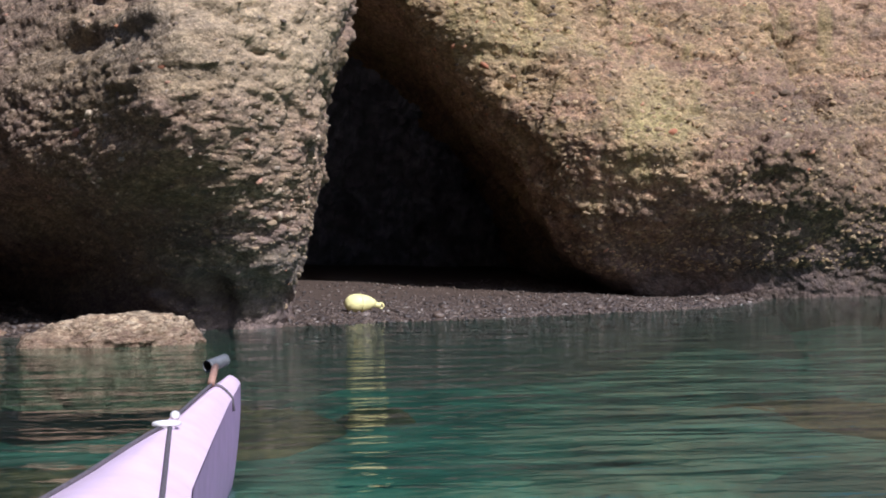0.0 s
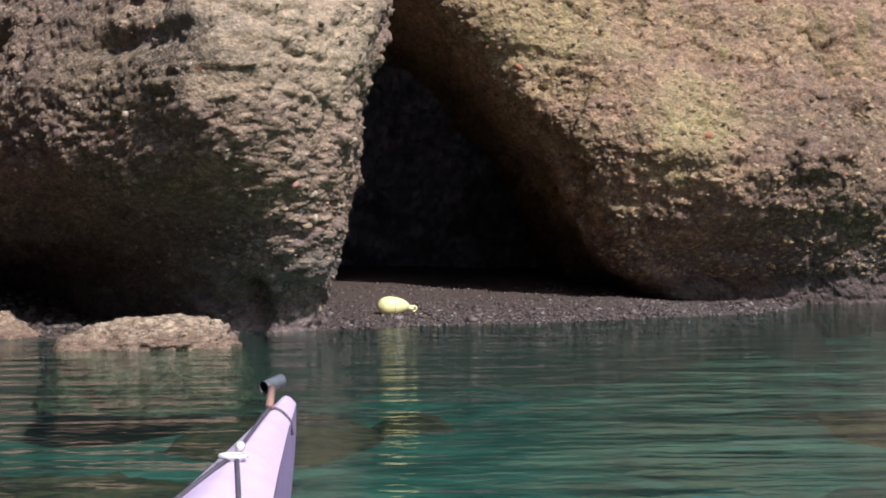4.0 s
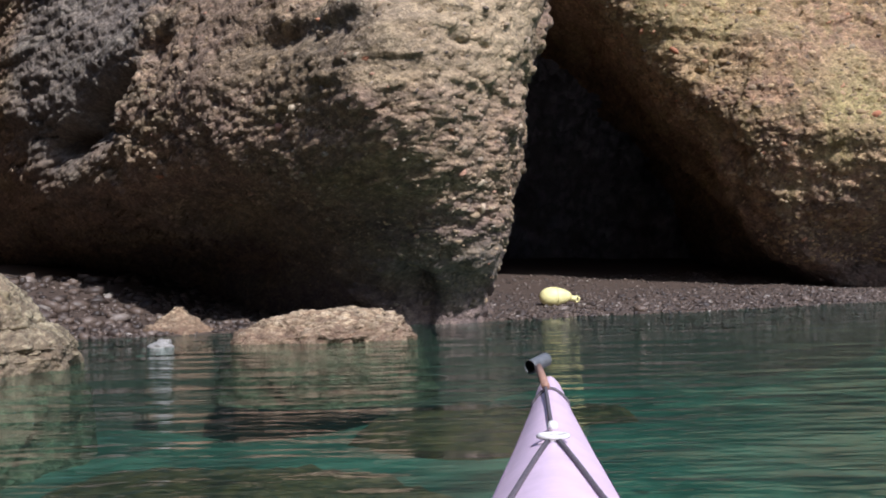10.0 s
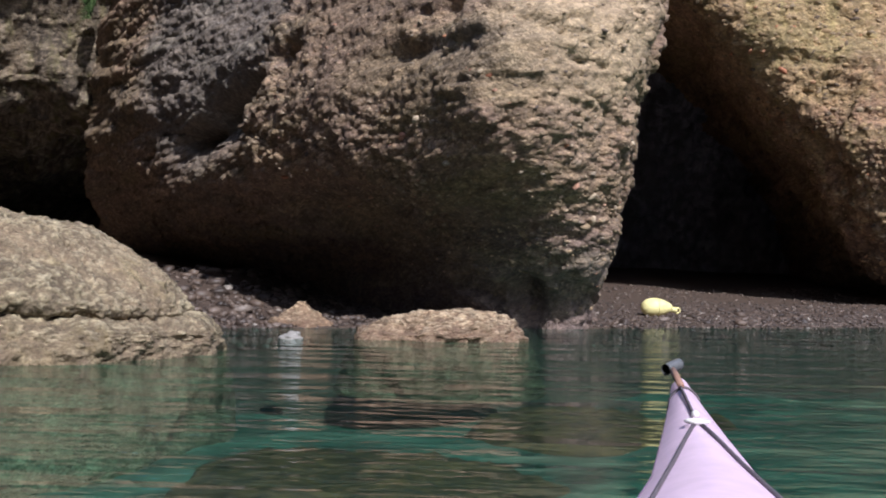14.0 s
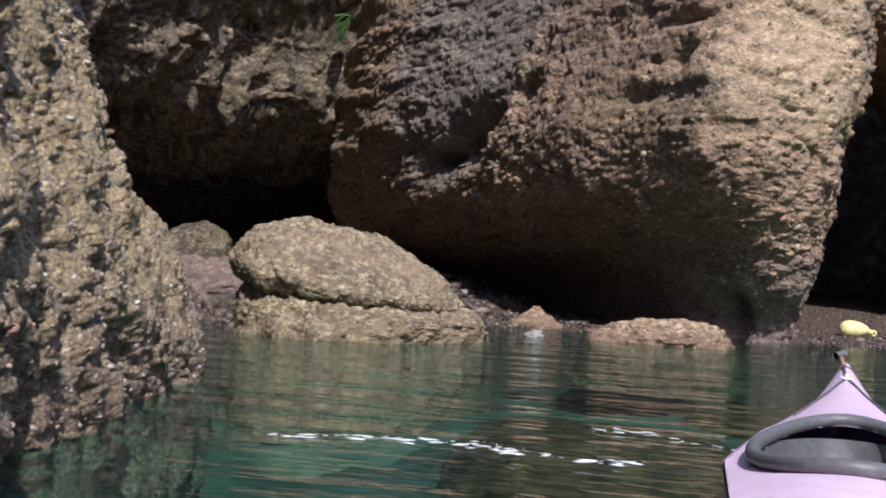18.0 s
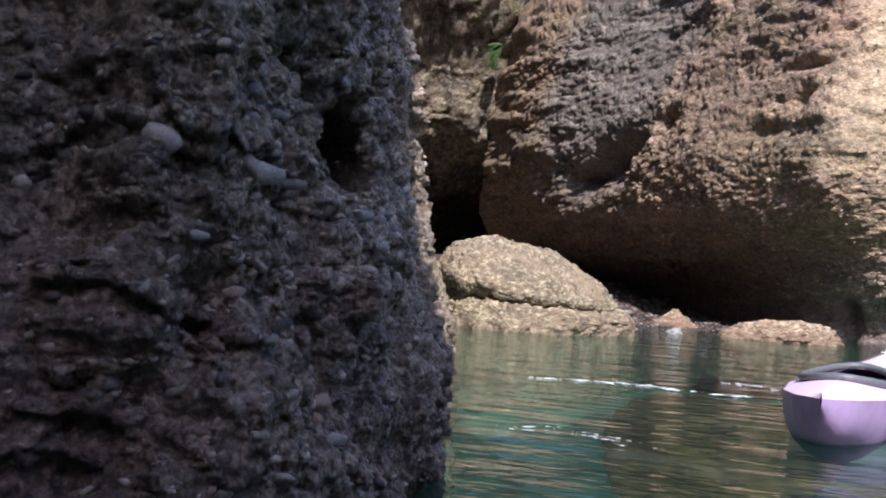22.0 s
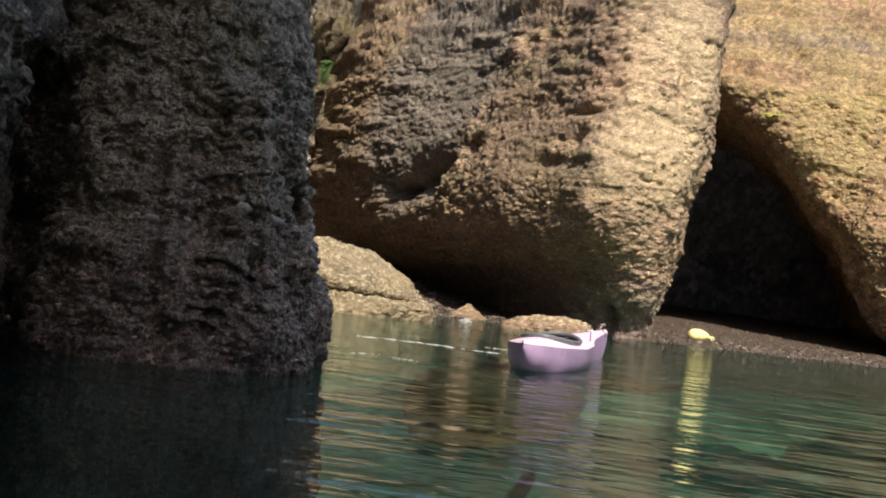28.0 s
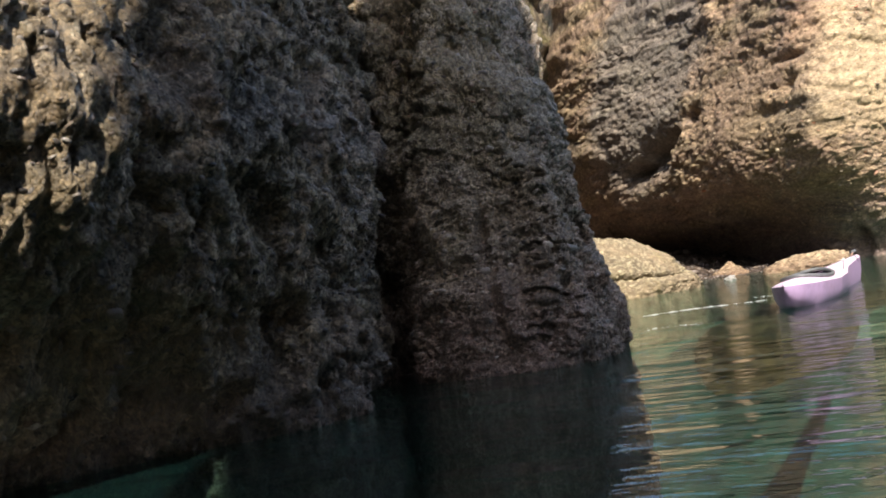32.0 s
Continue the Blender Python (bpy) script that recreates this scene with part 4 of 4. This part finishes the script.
set_stones(pillar, stone_places(pillar_data, 300, (0.04, 0.085), 1, face), stone_warm)
set_pebbles(pillar, stone_places(pillar_data, 9000, (0.014, 0.042), 2, face), pebble_warm, "small pebbles set in the cliff")
red_stone = stone_material("rust_cobble", [(0.0, (0.36, 0.12, 0.08)), (1.0, (0.42, 0.20, 0.10))], False)
set_stones(pillar, [Matrix.Translation(nearest(pillar_data, spot)) @ Matrix.Scale(r, 4) for spot, r in (((-2.08, 13.3, 2.38), 0.06), ((-4.83, 16.6, 1.56), 0.05), ((-1.6, 13.5, 1.9), 0.04), ((-2.6, 13.7, 2.9), 0.035))], red_stone)
DUN = [(c, (0.95 * r, 0.88 * g, 0.72 * bl)) for c, (r, g, bl) in WARM]
set_stones(right, stone_places(wall_data, 260, (0.05, 0.13), 3, wall_face), stone_material("dun_cobble", DUN, False))
set_pebbles(right, stone_places(wall_data, 7000, (0.03, 0.08), 4, wall_face), stone_material("dun_pebbles", DUN, True), "small pebbles set in the cliff")

set_stones(near, stone_places(near_data, 300, (0.018, 0.045), 5, near_face), stone_cool)
pale_stone = stone_material("pale_cobble", [(0.0, (0.26, 0.25, 0.24)), (1.0, (0.40, 0.39, 0.37))], False, 0.4)
for x, y, z, r in ((-2.16, -1.955, 0.707, 0.05), (-2.116, -1.575, 0.658, 0.034), (-2.178, -2.126, 0.558, 0.022), (-2.06, -1.776, 0.223, 0.03), (-2.117, -1.506, 0.581, 0.028), (-2.184, -1.79, 0.70, 0.03), (-2.214, -1.80, 0.823, 0.026)):
    set_stones(near, [Matrix.Translation(nearest(near_data, (x, y, z))) @ Matrix.Rotation(0.9, 4, "Z") @ Matrix.Diagonal((r, 0.5 * r, 0.85 * r, 1))], pale_stone)
set_pebbles(near, stone_places(near_data, 17000, (0.006, 0.024), 6, near_face), pebble_cool, "small pebbles set in the rock")
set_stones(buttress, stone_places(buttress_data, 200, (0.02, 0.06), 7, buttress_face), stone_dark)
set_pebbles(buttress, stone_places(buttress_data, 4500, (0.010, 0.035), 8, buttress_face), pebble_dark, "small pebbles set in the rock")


def beach_stones(count, size, seed, x0, x1, deep):
    rnd = np.random.RandomState(seed)
    x = x0 + (x1 - x0) * rnd.rand(count)
    y = shore(x) - 0.4 + deep * rnd.rand(count) ** 1.6
    z = beach_height(np.stack([x, y, x * 0], 1))
    r = size[0] * (size[1] / size[0]) ** (rnd.rand(count) ** 2.2)
    out = []
    for k in range(count):
        turn = Euler((rnd.normal(0, 0.25), rnd.normal(0, 0.25), rnd.rand() * 6.28)).to_matrix().to_4x4()
        out.append(Matrix.Translation((x[k], y[k], z[k] + r[k] * 0.15)) @ turn @ Matrix.Scale(r[k], 4))
    return out


set_stones(beach, beach_stones(300, (0.03, 0.09), 11, -1.2, 7.5, 4.0), stone_beach)
set_pebbles(beach, beach_stones(5200, (0.012, 0.04), 12, -1.3, 8.5, 6.0), pebble_beach, "wet gravel of the cave beach")
set_pebbles(beach, beach_stones(5000, (0.015, 0.05), 15, -1.4, 7.0, 10.0), pebble_beach, "fine gravel at the back of the cave beach", "upper_gravel")
set_pebbles(beach, beach_stones(2600, (0.05, 0.17), 14, -13.0, -5.2, 15.0), pebble_beach, "rounded dark cobbles on the cove shore", "cove_cobbles")
set_pebbles(beach, beach_stones(6500, (0.02, 0.10), 13, -12.0, -3.4, 9.0), pebble_beach, "wet gravel of the cove shore", "cove_gravel")


# ---------------------------------------------------------------- things
def part(name, bm, mat, parent, label=""):
    for f in bm.faces:
        f.smooth = True
    me = bpy.data.meshes.new(name)
    bm.to_mesh(me)
    bm.free()
    me.materials.append(mat)
    ob = new(name, me)
    ob.parent = parent
    return tagged(ob, label)


def tube(points, radius, sides=8, closed=False):
    bm = bmesh.new()
    rings = []
    n = len(points)
    for k, p in enumerate(points):
        a, b = points[(k - 1) % n if closed else max(k - 1, 0)], points[(k + 1) % n if closed else min(k + 1, n - 1)]
        way = (Vector(b) - Vector(a)).normalized()
        side = way.orthogonal().normalized() if abs(way.z) > 0.9 else way.cross(Vector((0, 0, 1))).normalized()
        up = side.cross(way)
        rings.append([bm.verts.new(Vector(p) + radius * (math.cos(v) * side + math.sin(v) * up)) for v in (2 * math.pi * j / sides for j in range(sides))])
    for k in range(n if closed else n - 1):
        a, b = rings[k], rings[(k + 1) % n]
        for j in range(sides):
            bm.faces.new((a[j], a[(j + 1) % sides], b[(j + 1) % sides], b[j]))
    if not closed:
        bm.faces.new(rings[0][::-1])
        bm.faces.new(rings[-1])
    bmesh.ops.recalc_face_normals(bm, faces=bm.faces)
    return bm


# The kayak, at rest with its seat under the first half of the path. Local y runs to the bow.
kayak = tagged(new("kayak"), "pale lilac plastic kayak with dark deck cords, floating", "kayak")
kayak.matrix_basis = pose(-1.27, 1.88, 0, 0, 0, -3.2)
BOW, STERN = 3.2, -1.05


def half_width(y):
    return float(np.interp(y, [STERN, -0.85, -0.5, 0.1, 0.8, 1.2, 1.7, 2.2, 2.7, 3.0, 3.14, BOW], [0.003, 0.12, 0.21, 0.27, 0.225, 0.165, 0.10, 0.070, 0.043, 0.031, 0.024, 0.003]))


def sheer(y):
    return float(np.interp(y, [STERN, -0.6, 0, 1.0, 1.7, 2.4, BOW], [0.19, 0.175, 0.165, 0.175, 0.20, 0.225, 0.255]))


def crown(y):
    return float(np.interp(y, [STERN, -0.6, 0.8, 1.7, 2.6, 3.1, BOW], [0.02, 0.05, 0.07, 0.05, 0.035, 0.025, 0.008]))


def kayak_skin(top):
    bm = bmesh.new()
    rows = []
    long, wide = (170, 32) if top else (60, 12)
    for k in range(long + 1):
        y = STERN + (BOW - STERN) * k / long
        w, z, c = half_width(y), sheer(y), crown(y)
        row = []
        for j in range(wide + 1):
            u = -1 + 2 * j / wide
            if top:
                row.append(bm.verts.new((w * u, y, z + c * (1 - abs(u) ** 1.8))))
            else:
                keel = float(np.interp(y, [STERN, -0.9, -0.5, 2.4, 3.0, BOW], [0.16, 0.03, -0.10, -0.10, -0.03, 0.10]))
                row.append(bm.verts.new((w * 1.02 * math.sin(u * math.pi / 2), y, z - (z - keel) * math.cos(u * math.pi / 2) ** 0.8)))
        rows.append(row)
    for a, b in zip(rows, rows[1:]):
        for j in range(wide):
            mid = (a[j].co + b[j + 1].co) / 2
            if not top or (mid.x / 0.2) ** 2 + ((mid.y - 0.05) / 0.437) ** 2 > 1:
                bm.faces.new((a[j], a[j + 1], b[j + 1], b[j]))
    bmesh.ops.recalc_face_normals(bm, faces=bm.faces)
    return bm


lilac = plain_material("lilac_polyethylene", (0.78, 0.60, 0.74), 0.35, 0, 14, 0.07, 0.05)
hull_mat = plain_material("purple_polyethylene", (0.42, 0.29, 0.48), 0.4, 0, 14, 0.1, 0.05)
cord_mat = plain_material("black_bungee_cord", (0.10, 0.085, 0.095), 0.7, 0, 120, 0.3, 0.3)
black_mat = plain_material("grey_rubber", (0.11, 0.115, 0.12), 0.5, 0, 40, 0.2, 0.1)
fitting_mat = plain_material("white_nylon_fitting", (0.7, 0.68, 0.66), 0.4, 0, 40, 0.1, 0.05)
peg_mat = plain_material("brown_cord_sleeve", (0.30, 0.17, 0.12), 0.6, 0, 60, 0.2, 0.1)


def deck_z(x, y):
    w = half_width(y)
    return sheer(y) + crown(y) * (1 - min(1.0, abs(x) / w) ** 1.8)


part("deck", kayak_skin(True), lilac, kayak)
around = [2 * math.pi * k / 32 for k in range(32)]
rim = [(0.205 * math.cos(v), 0.05 + 0.445 * math.sin(v), deck_z(0.19 * math.cos(v), 0.05 + 0.42 * math.sin(v)) + 0.014) for v in around]
part("cockpit_rim", tube(rim, 0.017, 10, True), black_mat, kayak, "dark moulded cockpit rim")
well = bmesh.new()
rings = [[well.verts.new((0.2 * q * math.cos(v), 0.05 + 0.44 * q * math.sin(v), z)) for v in around] for q, z in ((1.0, 0.20), (0.97, 0.10), (0.8, 0.02), (0.4, 0.0))]
for a, b in zip(rings, rings[1:]):
    for k in range(32):
        well.faces.new((a[k], a[(k + 1) % 32], b[(k + 1) % 32], b[k]))
well.faces.new(rings[-1])
part("cockpit_well", well, black_mat, kayak, "dark open cockpit well")
seat = bmesh.new()
grid = [[seat.verts.new((0.16 * u, -0.22 + 0.36 * v, 0.03 + 0.04 * u * u + 0.22 * max(0.0, 0.35 - v) ** 1.2)) for u in (-1, -0.5, 0, 0.5, 1)] for v in (0, 0.08, 0.18, 0.3, 0.5, 0.75, 1)]
for a, b in zip(grid, grid[1:]):
    for k in range(4):
        seat.faces.new((a[k], a[k + 1], b[k + 1], b[k]))
bmesh.ops.solidify(seat, geom=seat.faces[:], thickness=0.012)
part("seat", seat, black_mat, kayak, "dark moulded seat")
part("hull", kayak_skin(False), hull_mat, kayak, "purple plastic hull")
for sgn, name in ((-1, "deck_cord"), (1, "deck_cord")):
    pts = []
    for k in range(14):
        y = 2.06 - 1.0 * k / 13
        x = sgn * (0.008 + 0.14 * (2.06 - y))
        pts.append((x, y, deck_z(x, y) + 0.004))
    part(name, tube(pts, 0.0044), cord_mat, kayak, "taut dark elastic deck cord")
ring = [(0.024 * math.cos(v), 2.07 + 0.024 * math.sin(v), deck_z(0, 2.07) + 0.008) for v in (2 * math.pi * k / 20 for k in range(20))]
part("deck_ring", tube(ring, 0.0042, 8, True), fitting_mat, kayak, "white oval deck fitting")
part("deck_pad", tube([(0, 2.07, deck_z(0, 2.07) - 0.004), (0, 2.07, deck_z(0, 2.07) + 0.01)], 0.008, 12), fitting_mat, kayak, "white cord guide")
bead = bmesh.new()
bmesh.ops.create_uvsphere(bead, u_segments=14, v_segments=10, radius=0.011)
bmesh.ops.scale(bead, vec=(0.9, 1.6, 0.9), verts=bead.verts)
bmesh.ops.translate(bead, vec=(0, 2.17, deck_z(0, 2.17) + 0.010), verts=bead.verts)
part("cord_bead", bead, fitting_mat, kayak, "white plastic cord bead")
w = half_width(2.8)
loop = [(w * 1.12, 2.8, sheer(2.8) - 0.03)] + [(w * u, 2.8, deck_z(w * u, 2.8) + 0.004) for u in (1 - k / 8 for k in range(17))] + [(-w * 1.12, 2.8, sheer(2.8) - 0.03)]
part("bow_strap", tube(loop, 0.0034), cord_mat, kayak, "dark cord round the bow")
line = [(-0.002 - 0.008 * k / 9, 2.18 + 0.62 * k / 9, deck_z(0, 2.18 + 0.62 * k / 9) + 0.006) for k in range(10)]
part("bow_line", tube(line, 0.004), cord_mat, kayak, "dark bow line")
part("cord_sleeve", tube([(-0.010, 2.79, deck_z(0, 2.79) + 0.010), (-0.018, 2.90, deck_z(0, 2.90) + 0.022), (-0.026, 3.0, deck_z(0, 3.0) + 0.032)], 0.0095, 10), peg_mat, kayak, "brown sleeve on the bow line")


def toggle_mesh():
    bm = tube([(-0.034, 2.99, -0.004), (-0.03, 2.995, -0.003), (0.002, 3.055, 0.008), (0.006, 3.06, 0.009)], 0.0165, 16)
    ends = [f for f in bm.faces if len(f.verts) > 4 and f.calc_center_median().y < 3.0]
    inner = bmesh.ops.inset_region(bm, faces=ends, thickness=0.004)
    bmesh.ops.translate(bm, verts=list({v for f in ends for v in f.verts}), vec=(0.022, 0.04, 0.008))
    bmesh.ops.translate(bm, verts=bm.verts, vec=(-0.012, 0, deck_z(0, 3.1) + 0.035))
    return bm


part("carry_toggle", toggle_mesh(), black_mat, kayak, "hollow grey carry toggle")


# The float on the beach
def buoy():
    base = float(beach_height(np.array([[-0.2, 18.2, 0.0]]))[0])
    thing = tagged(new("fishing_float"), "pale yellow plastic fishing float lying on gravel", "float")
    thing.matrix_basis = pose(-0.2, 18.2, base, 0, 0, 12)
    yellow = plain_material("weathered_yellow_plastic", (0.72, 0.66, 0.30), 0.55, 0, 12, 0.18, 0.2)
    bm = bmesh.new()
    bmesh.ops.create_uvsphere(bm, u_segments=28, v_segments=18, radius=1.0)
    for v in bm.verts:
        x = v.co.x
        v.co = Vector((0.215 * x, 0.13 * v.co.y * (1 - 0.2 * x), 0.115 + 0.12 * v.co.z * (1 - 0.25 * x)))
    part("body", bm, yellow, thing)
    part("neck", tube([(0.17, 0, 0.10), (0.23, 0, 0.085), (0.265, 0, 0.08)], 0.038, 14), yellow, thing)
    part("eye_ring", tube([(0.275 + 0.035 * math.cos(v), 0, 0.075 + 0.035 * math.sin(v)) for v in (2 * math.pi * k / 14 for k in range(14))], 0.012, 8, True), yellow, thing)
    seam = [(0.0, 0.133 * math.cos(v), 0.115 + 0.123 * math.sin(v)) for v in (2 * math.pi * k / 28 for k in range(28))]
    part("seam", tube(seam, 0.006, 6, True), yellow, thing, "moulded seam round the float")


buoy()


# Plants on the cliffs
def fern(name, x, y, z, spread, drop, count, colour, label, seed):
    rnd = random.Random(seed)
    thing = tagged(new(name), label, "plant")
    thing.matrix_basis = pose(x, y, z)
    mat = plain_material(name + "_leaf", colour, 0.6, 0, 30, 0.35, 0.1)
    stem = plain_material(name + "_stem", tuple(c * 0.6 for c in colour), 0.7, 0, 30, 0.2, 0.1)
    for k in range(count):
        a = rnd.uniform(-1.2, 1.2)
        tip = Vector((spread * math.sin(a) * rnd.uniform(0.4, 1), -0.15 - 0.25 * rnd.random(), -drop * rnd.uniform(0.1, 1)))
        mid = tip * 0.5 + Vector((0.08 * math.sin(5 * k), -0.1, 0.03))
        pts = [(1 - u) ** 2 * Vector((0, 0.1, 0)) + 2 * u * (1 - u) * mid + u * u * tip for u in (j / 8 for j in range(9))]
        frond = part("stem", tube(pts, 0.006, 5), stem, thing)
        bm = bmesh.new()
        for j in range(1, 9):
            for sgn in (-1, 1):
                for sub in (0, 0.5):
                    c = pts[j] if not sub else (pts[j] + pts[j - 1]) / 2
                    w = 0.13 * (1 - 0.7 * j / 9) * rnd.uniform(0.8, 1.2)
                    way = Vector((sgn * w, -0.02, -0.35 * w))
                    thick = Vector((0, 0.03, 0.02))
                    v = [bm.verts.new(q) for q in (c, c + way * 0.5 + thick * 0.6, c + way, c + way * 0.5 - thick * 0.6)]
                    bm.faces.new(v)
        part("leaflets", bm, mat, frond)


fern("fern", -11.2, 26.9, 6.45, 0.12, 0.8, 44, (0.05, 0.095, 0.025), "bright green fern hanging from a rock crack", 5)
fern("cliff_herb", 0.85, 21.6, 5.2, 0.25, 0.2, 10, (0.26, 0.25, 0.05), "yellow-green herb tuft on the cliff", 6)


# Flecks of foam drifting on the channel
def foam():
    rnd = np.random.RandomState(4)
    places = []
    for x0, y0, x1, y1, count, r in ((-3.0, 2.85, -1.8, 3.15, 80, 0.024), (-2.1, 3.9, -1.4, 3.65, 30, 0.018), (-2.4, 0.5, -1.85, 0.55, 30, 0.014), (-2.4, 3.0, -2.2, 3.2, 14, 0.012)):
        for k in range(count):
            u = rnd.rand()
            at = Vector((x0 + (x1 - x0) * u + rnd.normal(0, 0.03), y0 + (y1 - y0) * u + 0.12 * math.sin(5 * u) + rnd.normal(0, 0.04), 0.001))
            size = r * (0.25 + 1.1 * rnd.rand() ** 2)
            places.append(Matrix.Translation(at) @ Matrix.Rotation(rnd.normal(0, 0.6), 4, "Z") @ Matrix.Diagonal((1.5 * size, size, 0.10 * size, 1)))
    white = plain_material("white_sea_foam", (0.75, 0.78, 0.78), 0.8, 0, 60, 0.15, 0.3)
    holder = tagged(new("sea_foam"), "thin streaks of white foam floating on the water", "foam", kind="stuff")
    set_pebbles(holder, places, white, "small white flecks of foam", "foam_fleck")


foam()
